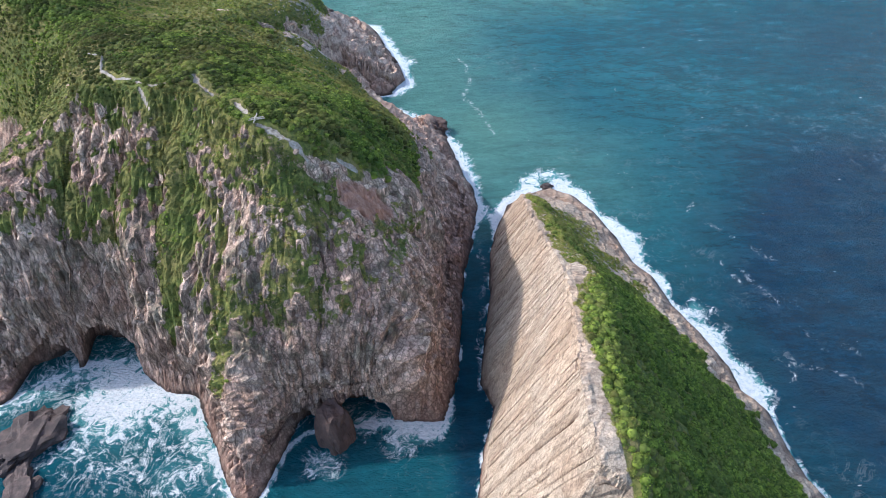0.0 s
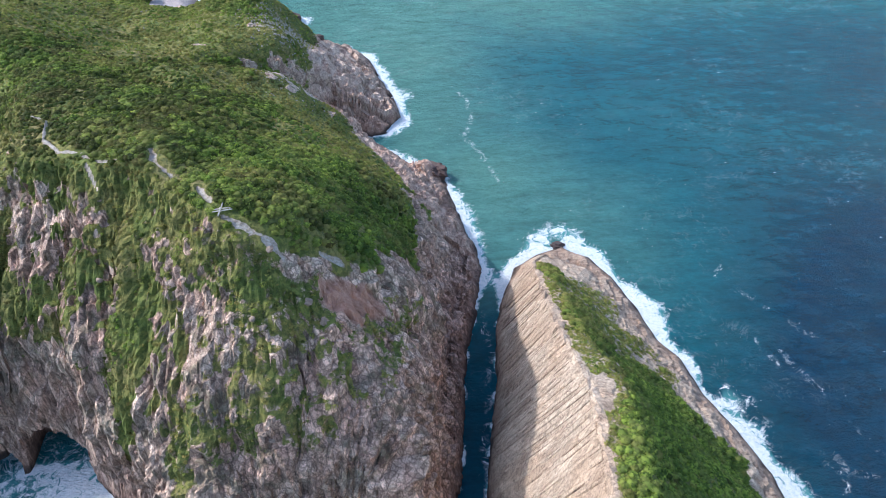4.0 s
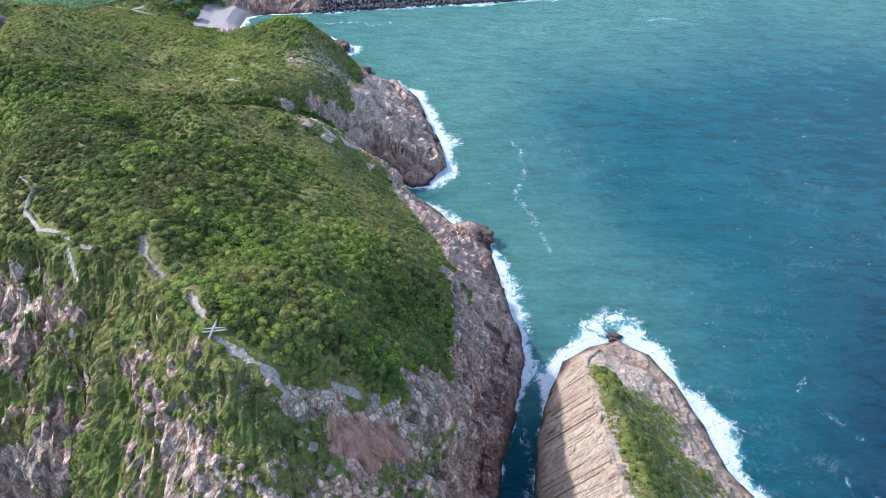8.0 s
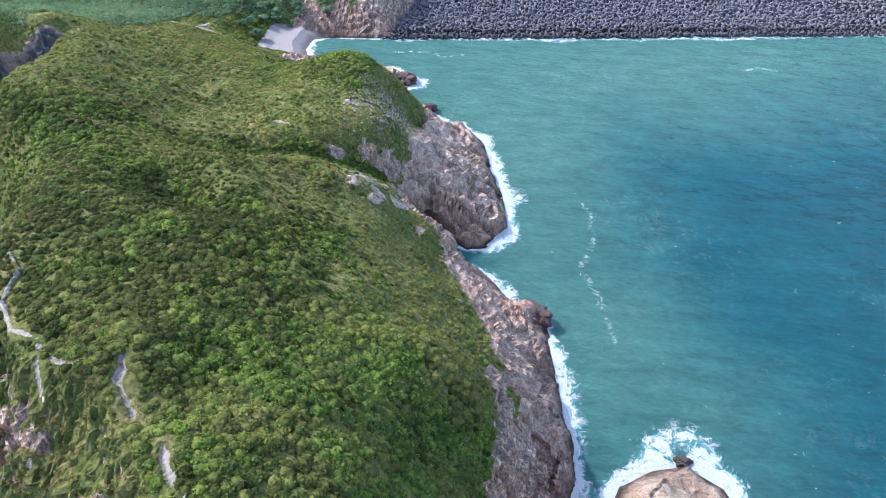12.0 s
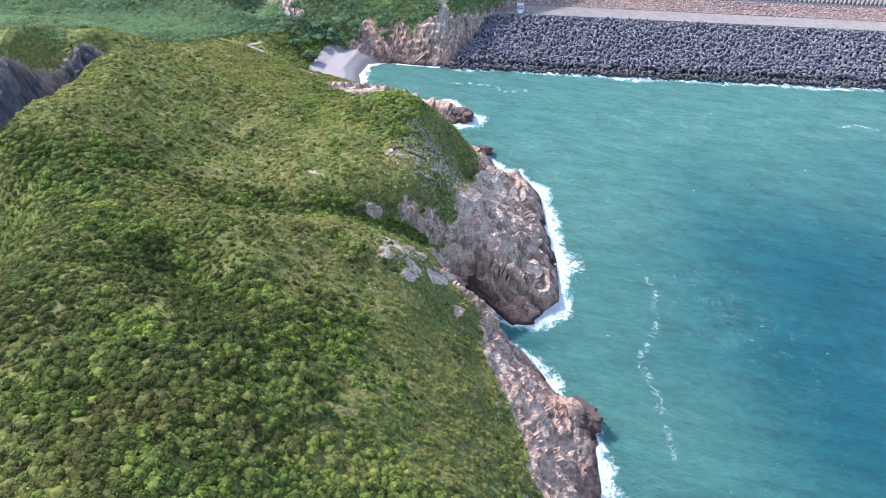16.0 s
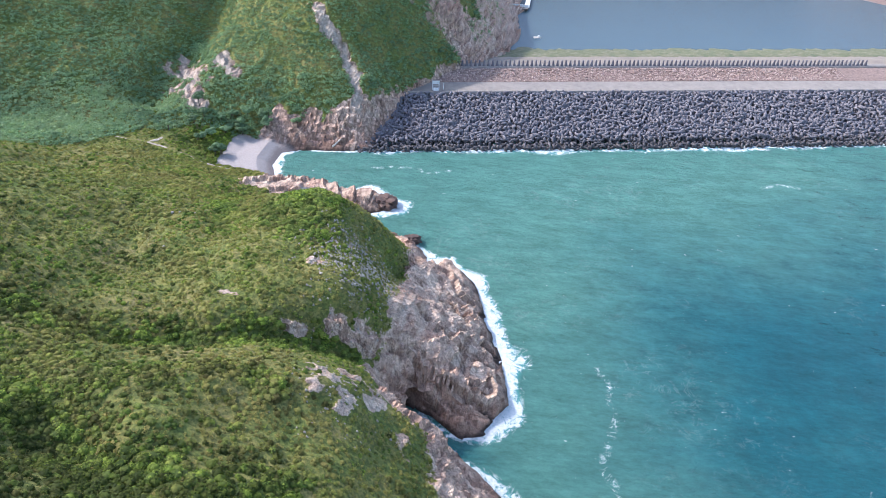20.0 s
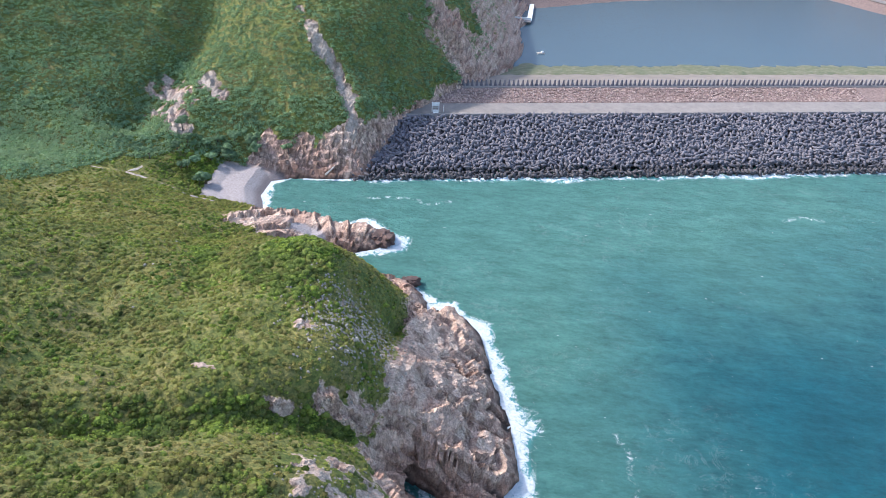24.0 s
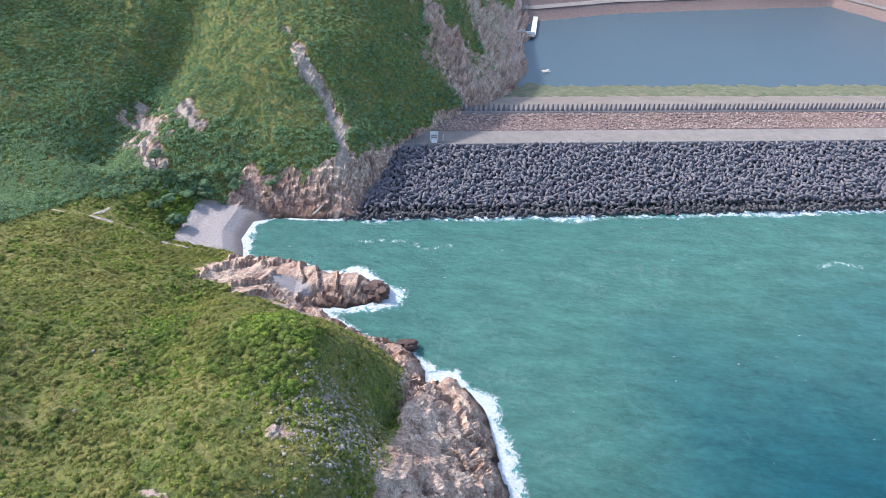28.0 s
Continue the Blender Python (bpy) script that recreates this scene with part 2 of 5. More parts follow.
def stack_height(x, y):
    """A plane west face up to the crest, a flat shoulder behind it, a long back down to a rock shelf."""
    d = polygon_distance(x, y, STACK)
    west_x = np.interp(y, [p[1] for p in STACK_WEST[::-1]] + [192.4, 195], [p[0] for p in STACK_WEST[::-1]] + [33, 41])
    east_x = np.interp(y, [42, 60] + [p[1] for p in STACK_EAST[2:-1]][:13] + [195], [60, 90] + [p[0] for p in STACK_EAST[2:-1]][:13] + [41])
    cx, cz = (np.interp(y, [c[0] for c in CREST], [c[k] for c in CREST]) for k in (1, 2))
    wide = (6.5 - 1.5 * smooth(118, 130, y)) * smooth(186, 160, y)
    shelf = np.maximum(east_x - 9 - 3 * smooth(95, 125, y), cx + wide + 2)
    shelf_z = np.minimum(7.0, 0.5 * cz + 1)
    up = np.clip((x - west_x) / np.maximum(cx - west_x, 1), 0, 1)
    face = cz * (0.9 * up + 0.1 * np.sqrt(up))
    back = np.clip((x - cx - wide) / np.maximum(shelf - cx - wide, 1), 0, 1)
    top = cz - 0.8 * np.clip((x - cx) / np.maximum(wide, 0.5), 0, 1) ** 2
    h = np.where(x < cx, face, np.where(x < cx + wide, top, top - (top - shelf_z) * (1.15 * back - 0.15 * back**2)))
    low = np.clip((x - shelf) / np.maximum(east_x - shelf, 1), 0, 1)
    h = np.where(x > shelf, shelf_z * (1 - low) ** 0.8, h)
    h = np.minimum(h, 1 + 3.6 * np.maximum(d, 0))
    h = np.maximum(h, np.clip(d, 0, 3) * 0.9)
    return np.where(d > 0, h, d * 1.1), d


# ---- materials ----
def material(name):
    m = bpy.data.materials.new(name)
    m.use_nodes = True
    return m, m.node_tree, m.node_tree.nodes["Principled BSDF"]


class Nodes:
    """Shortcuts for building node trees."""

    def __init__(self, tree):
        self.t = tree
        self.co = tree.nodes.new("ShaderNodeNewGeometry").outputs["Position"]

    def put(self, socket, value):
        if isinstance(value, bpy.types.NodeSocket):
            self.t.links.new(value, socket)
        elif value is not None:
            socket.default_value = (*value, 1) if isinstance(value, tuple) and len(value) == 3 and socket.type == "RGBA" else value

    def noise(self, scale, detail=4, rough=0.6, vec=None, distort=0.0):
        n = self.t.nodes.new("ShaderNodeTexNoise")
        self.put(n.inputs["Vector"], vec or self.co)
        n.inputs["Scale"].default_value, n.inputs["Detail"].default_value, n.inputs["Roughness"].default_value = scale, detail, rough
        n.inputs["Distortion"].default_value = distort
        return n.outputs["Fac"]

    def colour_noise(self, scale):
        n = self.t.nodes.new("ShaderNodeTexNoise")
        self.put(n.inputs["Vector"], self.co)
        n.inputs["Scale"].default_value, n.inputs["Detail"].default_value = scale, 3
        return n.outputs["Color"]

    def cells(self, scale, vec=None, feature="F1", out="Distance"):
        n = self.t.nodes.new("ShaderNodeTexVoronoi")
        n.feature = feature
        self.put(n.inputs["Vector"], vec or self.co)
        n.inputs["Scale"].default_value = scale
        return n.outputs[out]

    def scaled(self, sx, sy, sz, rx=0, ry=0, rz=0):
        n = self.t.nodes.new("ShaderNodeMapping")
        self.put(n.inputs["Vector"], self.co)
        n.inputs["Scale"].default_value = (sx, sy, sz)
        n.inputs["Rotation"].default_value = (radians(rx), radians(ry), radians(rz))
        return n.outputs[0]

    def ramp(self, fac, *stops):
        n = self.t.nodes.new("ShaderNodeValToRGB")
        self.put(n.inputs[0], fac)
        e = n.color_ramp.elements
        while len(e) < len(stops):
            e.new(0.5)
        for s, (at, col) in zip(e, stops):
            s.position, s.color = at, (*col, 1) if isinstance(col, tuple) else (col, col, col, 1)
        return n.outputs[0]

    def mix(self, fac, a, b, mode="MIX"):
        n = self.t.nodes.new("ShaderNodeMix")
        n.data_type, n.blend_type = "RGBA", mode
        self.put(n.inputs[0], fac), self.put(n.inputs[6], a), self.put(n.inputs[7], b)
        return n.outputs[2]

    def math(self, op, a, b=None, clamp=False):
        n = self.t.nodes.new("ShaderNodeMath")
        n.operation, n.use_clamp = op, clamp
        self.put(n.inputs[0], a)
        if b is not None:
            self.put(n.inputs[1], b)
        return n.outputs[0]

    def band(self, v, a, b):
        n = self.t.nodes.new("ShaderNodeMapRange")
        n.interpolation_type = "SMOOTHSTEP"
        self.put(n.inputs[0], v)
        n.inputs[1].default_value, n.inputs[2].default_value = a, b
        return n.outputs[0]

    def attr(self, name):
        n = self.t.nodes.new("ShaderNodeAttribute")
        n.attribute_name = name
        return n.outputs["Fac"]

    def height(self):
        n = self.t.nodes.new("ShaderNodeSeparateXYZ")
        self.put(n.inputs[0], self.co)
        return n.outputs[2]

    def island(self):
        return self.t.nodes.new("ShaderNodeNewGeometry").outputs["Random Per Island"]

    def each(self):
        return self.t.nodes.new("ShaderNodeObjectInfo").outputs["Random"]

    def bump(self, h, strength, distance):
        n = self.t.nodes.new("ShaderNodeBump")
        n.inputs["Strength"].default_value, n.inputs["Distance"].default_value = strength, distance
        self.put(n.inputs["Height"], h)
        return n.outputs[0]


def land_material(name, pale, mid, dark, warm, column, moss, patchwork):
    """Rock that turns to soil and low scrub where the attribute veg is high; wet and dark at the tide line."""
    m, t, b = material(name)
    n = Nodes(t)
    stretched = n.scaled(*column)
    big, fine = n.noise(0.05, 3), n.noise(1.3, 7, 0.75)
    streak, grit = n.noise(0.8, 7, 0.72, stretched, 0.4), n.noise(4.5, 4, 0.7)
    tone = n.math("ADD", n.math("MULTIPLY", n.attr("tone"), 0.42), n.math("ADD", n.math("MULTIPLY", streak, 0.75), n.math("MULTIPLY", n.math("SUBTRACT", fine, 0.5), 0.6)))
    rock = n.ramp(tone, (0.26, dark), (0.44, mid), (0.62, pale), (0.86, tuple(min(0.64, c * 1.12) for c in pale)))
    rock = n.mix(n.band(big, 0.42, 0.62), rock, n.mix(0.5, rock, warm))
    lichen = n.math("MULTIPLY", n.band(n.noise(0.16, 8, 0.75), 0.48, 0.60), n.math("MULTIPLY", n.math("ADD", n.attr("fluted"), n.attr("blocky")), moss))
    rock = n.mix(n.math("MULTIPLY", lichen, n.band(n.height(), 12.0, 30.0)), rock, n.mix(0.72, rock, (0.075, 0.095, 0.05)))
    rock = n.mix(n.math("MULTIPLY", n.band(grit, 0.52, 0.68), 0.22), rock, dark)
    blocky = n.scaled(*(1.25 * c if k < 3 else c for k, c in enumerate(column)))
    facet = n.cells(0.8, n.mix(0.25, blocky, n.colour_noise(0.9), "ADD"), "F1", "Color")
    rock = n.mix(1.0, rock, n.ramp(facet, (0.15, 1 - patchwork), (0.5, 1.0), (0.85, 1 + patchwork)), "MULTIPLY")
    rock = n.mix(1.0, rock, n.ramp(n.noise(2.6, 5, 0.8), (0.34, 0.82), (0.5, 1.0), (0.64, 1.16)), "MULTIPLY")
    for scale, width in ((0.45, 0.020), (1.1, 0.030)):
        crack = n.math("ABSOLUTE", n.math("SUBTRACT", n.noise(scale, 5, 0.65, n.scaled(1, 1, 0.45), 0.8), 0.5))
        rock = n.mix(n.math("MULTIPLY", n.band(n.math("MULTIPLY", crack, -1.0), -width, -0.3 * width), 0.6), rock, tuple(0.6 * c for c in dark))
    # joints between the upright columns and the smaller blocks
    for attr, vec in (("fluted", n.scaled(0.80, 0.80, 0.10)), ("blocky", n.scaled(0.78, 0.78, 0.50))):
        own = n.attr(attr)
        vec = n.mix(0.16, vec, n.colour_noise(1.2), "ADD")
        rock = n.mix(own, rock, n.mix(1.0, rock, n.ramp(n.cells(1.0, vec, "F1", "Color"), (0.1, 0.66), (0.5, 1.05), (0.9, 1.5)), "MULTIPLY"))
        joint = n.math("SUBTRACT", 1.0, n.band(n.cells(1.0, vec, "DISTANCE_TO_EDGE"), 0.02, 0.15))
        rock = n.mix(n.math("MULTIPLY", n.math("MULTIPLY", joint, own), 0.5), rock, tuple(0.5 * c for c in dark))
    rock = n.mix(n.math("MULTIPLY", n.band(n.math("ADD", n.height(), n.math("MULTIPLY", big, 16.0)), 24.0, 12.0), n.math("MULTIPLY", n.math("ADD", n.attr("fluted"), n.attr("blocky")), 0.5)), rock, n.mix(1.0, rock, (0.66, 0.58, 0.60), "MULTIPLY"))
    # dark grey stands in for the shade on the western bay cliff
    rock = n.mix(n.attr("shaded_cliff"), rock, n.ramp(streak, (0.3, (0.05, 0.055, 0.065)), (0.65, (0.15, 0.15, 0.16))))
    rock = n.mix(n.attr("scar"), rock, n.ramp(streak, (0.35, (0.30, 0.15, 0.10)), (0.6, (0.50, 0.27, 0.19))))
    z = n.math("ADD", n.height(), n.math("MULTIPLY", n.noise(0.25, 4), -5.0))
    rock = n.mix(n.band(z, -2.6, -0.6), (0.05, 0.035, 0.028), n.mix(n.band(z, -1.0, 3.5), n.mix(0.5, rock, (0.17, 0.09, 0.062)), rock))
    rock = n.mix(n.attr("trail"), rock, n.ramp(fine, (0.35, (0.24, 0.20, 0.15)), (0.6, (0.50, 0.45, 0.39))))
    pebble = n.ramp(n.noise(1.6, 7, 0.8), (0.3, (0.20, 0.17, 0.16)), (0.5, (0.36, 0.31, 0.29)), (0.7, (0.50, 0.45, 0.42)))
    pebble = n.mix(n.band(n.math("ADD", n.height(), n.math("MULTIPLY", big, 1.2)), 1.3, 3.0), n.mix(0.6, pebble, (0.13, 0.095, 0.085)), pebble)
    rock = n.mix(n.attr("beach"), rock, pebble)
    grass = n.ramp(n.noise(0.11, 7, 0.7), (0.28, (0.095, 0.132, 0.029)), (0.42, (0.165, 0.184, 0.044)), (0.56, (0.235, 0.208, 0.062)), (0.70, (0.265, 0.208, 0.090)))
    grass = n.mix(n.band(n.noise(0.9, 8, 0.8), 0.42, 0.58), n.mix(0.72, grass, (0.045, 0.065, 0.018)), grass)
    veg = n.math("ADD", n.attr("veg"), n.math("MULTIPLY", n.math("SUBTRACT", n.noise(0.55, 7, 0.75), 0.5), 1.3))
    veg = n.band(veg, 0.42, 0.56)
    n.put(b.inputs["Base Color"], n.mix(veg, rock, grass))
    b.inputs["Roughness"].default_value = 0.9
    b.inputs["Specular IOR Level"].default_value = 0.2
    h = n.math("ADD", n.math("MULTIPLY", streak, 1.2), n.math("ADD", fine, n.math("MULTIPLY", grit, 0.35)))
    n.put(b.inputs["Normal"], n.bump(h, 0.7, 0.55))
    return m


ROCK_LAND = land_material("cliff_rock", (0.60, 0.44, 0.335), (0.465, 0.312, 0.23), (0.18, 0.114, 0.085), (0.48, 0.285, 0.205), (1.0, 1.0, 0.22), 0.9, 0.20)
ROCK_STACK = land_material("stack_rock", (0.53, 0.42, 0.312), (0.44, 0.332, 0.24), (0.21, 0.147, 0.106), (0.50, 0.35, 0.235), (0.25, 1.2, 0.12, 17, 0, 0), 0.2, 0.13)


def plain_rock(name, a, b2, c, scale=1.0):
    m, t, b = material(name)
    n = Nodes(t)
    col = n.ramp(n.noise(0.8 * scale, 6, 0.7), (0.3, c), (0.5, b2), (0.7, a))
    col = n.mix(n.math("MULTIPLY", n.each(), 0.4), col, c)
    n.put(b.inputs["Base Color"], col)
    b.inputs["Roughness"].default_value = 0.85
    n.put(b.inputs["Normal"], n.bump(n.noise(2.5 * scale, 6, 0.75), 0.7, 0.25))
    return m


def foliage(name, dark, mid, light, dry, olive):
    """Leaves, thin enough for some light to come through; the attribute tone runs from green to dry."""
    m, t, b = material(name)
    n = Nodes(t)
    col = n.ramp(n.island(), (0.0, dark), (0.5, mid), (1.0, light))
    col = n.mix(n.band(n.noise(0.07, 5, 0.65), 0.48, 0.62), col, n.mix(0.62, col, dark))
    col = n.mix(n.math("MULTIPLY", n.band(n.noise(0.13, 6, 0.7), 0.47, 0.59), 0.38), col, olive)
    col = n.mix(n.attr("tone"), col, dry)
    col = n.mix(1.0, col, n.ramp(n.attr("brightness"), (0.0, 0.42), (0.55, 1.0), (1.0, 1.22)), "MULTIPLY")
    n.put(b.inputs["Base Color"], col)
    b.inputs["Roughness"].default_value = 0.75
    b.inputs["Specular IOR Level"].default_value = 0.15
    thin = t.nodes.new("ShaderNodeBsdfTranslucent")
    n.put(thin.inputs["Color"], n.mix(1.0, col, (1.25, 1.3, 0.9), "MULTIPLY"))
    both = t.nodes.new("ShaderNodeMixShader")
    both.inputs[0].default_value = 0.35
    t.links.new(b.outputs[0], both.inputs[1])
    t.links.new(thin.outputs[0], both.inputs[2])
    t.links.new(both.outputs[0], t.nodes["Material Output"].inputs["Surface"])
    return m


SHRUB = foliage("shrub_leaves", (0.046, 0.080, 0.017), (0.134, 0.184, 0.030), (0.246, 0.315, 0.046), (0.245, 0.205, 0.066), (0.140, 0.152, 0.048))
# distance haze is put into these leaves: paler and bluer than the shrubs
HAZY_WOOD = foliage("hazed_hill_leaves", (0.085, 0.145, 0.082), (0.172, 0.268, 0.138), (0.258, 0.355, 0.172), (0.228, 0.29, 0.152), (0.152, 0.222, 0.124))


def water(name, deep, mid, shallow, foamy):
    m, t, b = material(name)
    n = Nodes(t)
    big = n.noise(0.012, 4, 0.6)
    sh = n.math("ADD", n.attr("shallow"), n.math("MULTIPLY", n.math("SUBTRACT", big, 0.5), 0.5))
    col = n.ramp(sh, (0.05, deep), (0.45, mid), (0.95, shallow))
    if foamy:
        # light and dark sides of swell and ripples, painted into the water colour
        wave_shading = n.math("ADD", n.math("MULTIPLY", n.noise(0.075, 3, 0.5, n.scaled(1, 2.6, 1, 0, 0, -14)), 0.45), n.math("MULTIPLY", n.noise(0.32, 6, 0.7, n.scaled(1, 2.2, 1, 0, 0, -8)), 0.55))
        col = n.mix(1.0, col, n.ramp(wave_shading, (0.34, 0.70), (0.5, 1.0), (0.66, 1.30)), "MULTIPLY")
        f = n.attr("foam")
        warp = n.noise(0.35, 8, 0.78, None, 0.8)
        solid = n.band(n.math("ADD", f, n.math("MULTIPLY", n.math("SUBTRACT", warp, 0.5), 3.0)), 0.48, 0.74)
        lace = n.math("ABSOLUTE", n.math("SUBTRACT", n.noise(0.11, 7, 0.70, None, 1.6), 0.5))
        lace = n.band(n.math("MULTIPLY", lace, -1.0), -0.035, -0.004)
        patch = n.math("MULTIPLY", n.band(n.noise(0.02, 3, 0.6), 0.48, 0.62), n.band(n.noise(0.12, 8, 0.8), 0.46, 0.60))
        near = n.math("MULTIPLY", n.band(f, 0.12, 0.45), n.band(warp, 0.38, 0.6))
        streak = n.math("MULTIPLY", lace, n.math("MAXIMUM", n.math("MULTIPLY", patch, 0.10), near))
        caps = n.math("MULTIPLY", n.band(n.noise(0.30, 2, 0.5, n.scaled(1, 2.4, 1, 0, 0, 20)), 0.74, 0.78), 0.4)
        foam = n.math("MAXIMUM", n.math("MAXIMUM", solid, n.math("MULTIPLY", streak, 0.9)), caps, True)
        milk = n.math("MULTIPLY", n.band(f, 0.34, 0.66), 0.75)
        col = n.mix(milk, col, (0.11, 0.36, 0.36))
        col = n.mix(foam, col, n.ramp(n.noise(1.2, 6, 0.75), (0.3, (0.55, 0.64, 0.66)), (0.55, (0.86, 0.88, 0.88))))
        n.put(b.inputs["Roughness"], n.math("ADD", 0.16, n.math("MULTIPLY", foam, 0.6)))
    else:
        b.inputs["Roughness"].default_value = 0.25
    n.put(b.inputs["Base Color"], col)
    b.inputs["IOR"].default_value = 1.33
    b.inputs["Specular IOR Level"].default_value = 0.4
    w = n.math("ADD", n.noise(0.22, 5, 0.6, n.scaled(1, 1.8, 1, 0, 0, 25)), n.math("MULTIPLY", n.noise(0.8, 6, 0.75, n.scaled(1, 1.7, 1, 0, 0, 25)), 0.75))
    n.put(b.inputs["Normal"], n.bump(w, 1.0 if foamy else 0.15, 1.9 if foamy else 1.0))
    return m


SEA = water("sea_water", (0.002, 0.036, 0.074), (0.014, 0.112, 0.138), (0.095, 0.235, 0.195), True)
POOL = water("pool_water", (0.065, 0.098, 0.115), (0.078, 0.112, 0.124), (0.10, 0.135, 0.14), False)

# ---- the land ----
xs = np.concatenate([-186 - np.cumsum(np.geomspace(1.3, 60, 45))[::-1], np.arange(-186, -112, 1.0), np.arange(-112, 23, 0.40), [26, 32, 45, 62]])
ys = np.concatenate([[60, 70], np.arange(77, 165, 0.32), np.arange(165, 346, 0.50), np.arange(346, 480, 1.2), 480 + np.cumsum(np.geomspace(1.3, 60, 50))])
NX, NY = len(xs), len(ys)
X, Y = np.meshgrid(xs, ys)
H, D = land_height(X, Y)


def normals_of(h, xs, ys):
    gy, gx = np.gradient(h, ys, xs)
    n = np.stack([-gx, -gy, np.ones_like(h)], -1)
    return n / np.linalg.norm(n, axis=-1, keepdims=True)


shelving = smooth(19, 13, line_distance(X, Y, [(-120, 381), (-121, 398)])) * smooth(374, 378, Y) * smooth(405, 401, Y)
H = np.where(D > 0, H + shelving * (np.minimum(H, 0.1 + 0.24 * D) - H), H)
GULLY = [(-178, 385), (-173, 425), (-166, 470), (-158, 540), (-150, 620)]
H -= np.where(D > 0, 9 * np.exp(-((line_distance(X, Y, GULLY) / 11) ** 2)) * smooth(392, 410, Y), 0)
# clefts that run down the south cliff
for (cx0, cy0, cx1, cy1), deep in zip([(-58, 140, -60, 116), (-70, 143, -74, 122), (-22, 124, -27, 103), (-84, 150, -90, 128), (-2, 128, 6, 124), (6, 152, 14, 150), (-4, 196, 13, 200)], (4, 3.5, 2.2, 3, 2, 2, 2)):
    H -= np.where(D > 2, deep * np.exp(-((line_distance(X, Y, [(cx0, cy0), (cx1, cy1)]) / 2.6) ** 2)), 0)
# knob and shelves of the east shore
H += np.where(D > 0, 5.0 * np.exp(-(((X - 1) / 4.5) ** 2 + ((Y - 235) / 3.2) ** 2)) + 3.5 * np.exp(-(((X + 14) / 6) ** 2 + ((Y - 271) / 4) ** 2)) - 5.0 * np.exp(-((line_distance(X, Y, [(-33, 270), (-24, 267.5), (-14, 270)]) / 2.2) ** 2)) - 2.5 * np.exp(-((line_distance(X, Y, [(-30, 302), (-22, 296), (-14, 291)]) / 1.5) ** 2)) - 2.2 * np.exp(-((line_distance(X, Y, [(-34, 286), (-27, 283), (-15, 284)]) / 1.3) ** 2)) - 4 * np.exp(-((line_distance(X, Y, [(-41, 331), (-43, 318), (-45, 300)]) / 1.8) ** 2)), 0)
H = np.where(D > 0, np.maximum(H, np.clip(D, 0, 6) * 0.6), H)
# the hollow between the two hills, the ridge before it and the knoll behind
for line, rise, wide in [([(-33, 261), (-45, 264), (-58, 258), (-72, 250), (-90, 240)], -4.5, 5.0), ([(-46, 243), (-58, 234), (-76, 222), (-95, 210)], 2.2, 7.0), ([(-64, 296), (-70, 307)], 2.4, 10.0),
                         ([(-88, 292), (-98, 312), (-104, 330)], -3.0, 7.0), ([(-60, 196), (-80, 206), (-100, 218)], -2.2, 6.0)]:
    H += np.where(D > 0, rise * np.exp(-((line_distance(X, Y, line) / wide) ** 2)) * smooth(0, 12, D), 0)
RIM = [(-160, 215), (-112, 213), (-88, 172), (-79, 153), (-71, 150), (-62, 146), (-52, 142.5), (-43, 136), (-36, 128.5), (-29, 126), (-24.5, 124.6), (-18, 128), (-10, 134),
       (-4, 147), (-2, 163), (1, 178), (2, 195), (-4, 215), (-12, 235), (-20, 300), (-160, 300)]
rim = polygon_distance(X, Y, RIM) + 1.2 * fbm(X / 6, Y / 6, 0, 3, 2)
below = smooth(0.8, -1.2, rim) * (Y < 190)
H -= np.where(D > 4, below * 3.0 * smooth(0, -5, rim) * smooth(-26, -12, rim), 0)
PATHS = [[(-16.5, 131), (-19, 130)], [(-25, 125.6), (-28.5, 127.2), (-32, 128), (-35.3, 129.6), (-37, 132), (-40.5, 136.5)], [(-46, 140), (-48, 142), (-50, 144), (-51.5, 148)],
         [(-58, 146), (-62, 147.2), (-65.5, 149), (-62, 143)], [(-66, 150), (-71, 151), (-76, 156), (-78, 163), (-83, 167)],
         [(-171, 371), (-160, 374), (-150, 373), (-142, 373), (-134, 372), (-127, 372)], [(-156, 385), (-157, 378), (-160, 374)], [(-158, 275), (-161, 279), (-162.5, 284), (-160, 288), (-160, 293)]]
BARE = [(-164, 285, 2.5, 4), (-48, 241, 2.6, 5), (-42, 237, 1.6, 5), (-37, 245, 2.0, 4), (-61, 278, 2.4, 1.6), (-75, 262, 1.8, 0.7)]
N = normals_of(H, xs, ys)
steep = 1 - N[..., 2]
wob = fbm(X / 14, Y / 14, 0, 4, 3)
fine = fbm(X / 5, Y / 5, H / 8, 4, 9)
veg = smooth(9, 17, H + 9 * wob - 5 * smooth(-42, -30, X) * smooth(262, 250, Y) - 6 * smooth(270, 300, Y) * smooth(-60, -40, X)) * smooth(0.50, 0.30, steep + 0.3 * fine)
# on the south cliff the green holds in patches, more of it high up and to the west
stripes = 0.95 * fbm((X + 0.2 * Y) / 1.5, Y / 1.6, H / 2.4, 3, 50) + 0.7 * fbm(X / 8, Y / 10, H / 14, 3, 51)
patchy = smooth(-0.05, 0.12, stripes + 0.016 * (H - 50) + np.where(X < -41, 0.13, 0.15))
veg = np.where(Y < 190, veg * (1 - below) + below * patchy * smooth(26, 42, H + 8 * wob) * np.where(X < -41, 0.80, 0.60), veg)
veg = np.maximum(veg, smooth(1.2, 0.8, np.hypot((X + 55) / 5, (Y - 123) / 7) + 0.8 * fine))
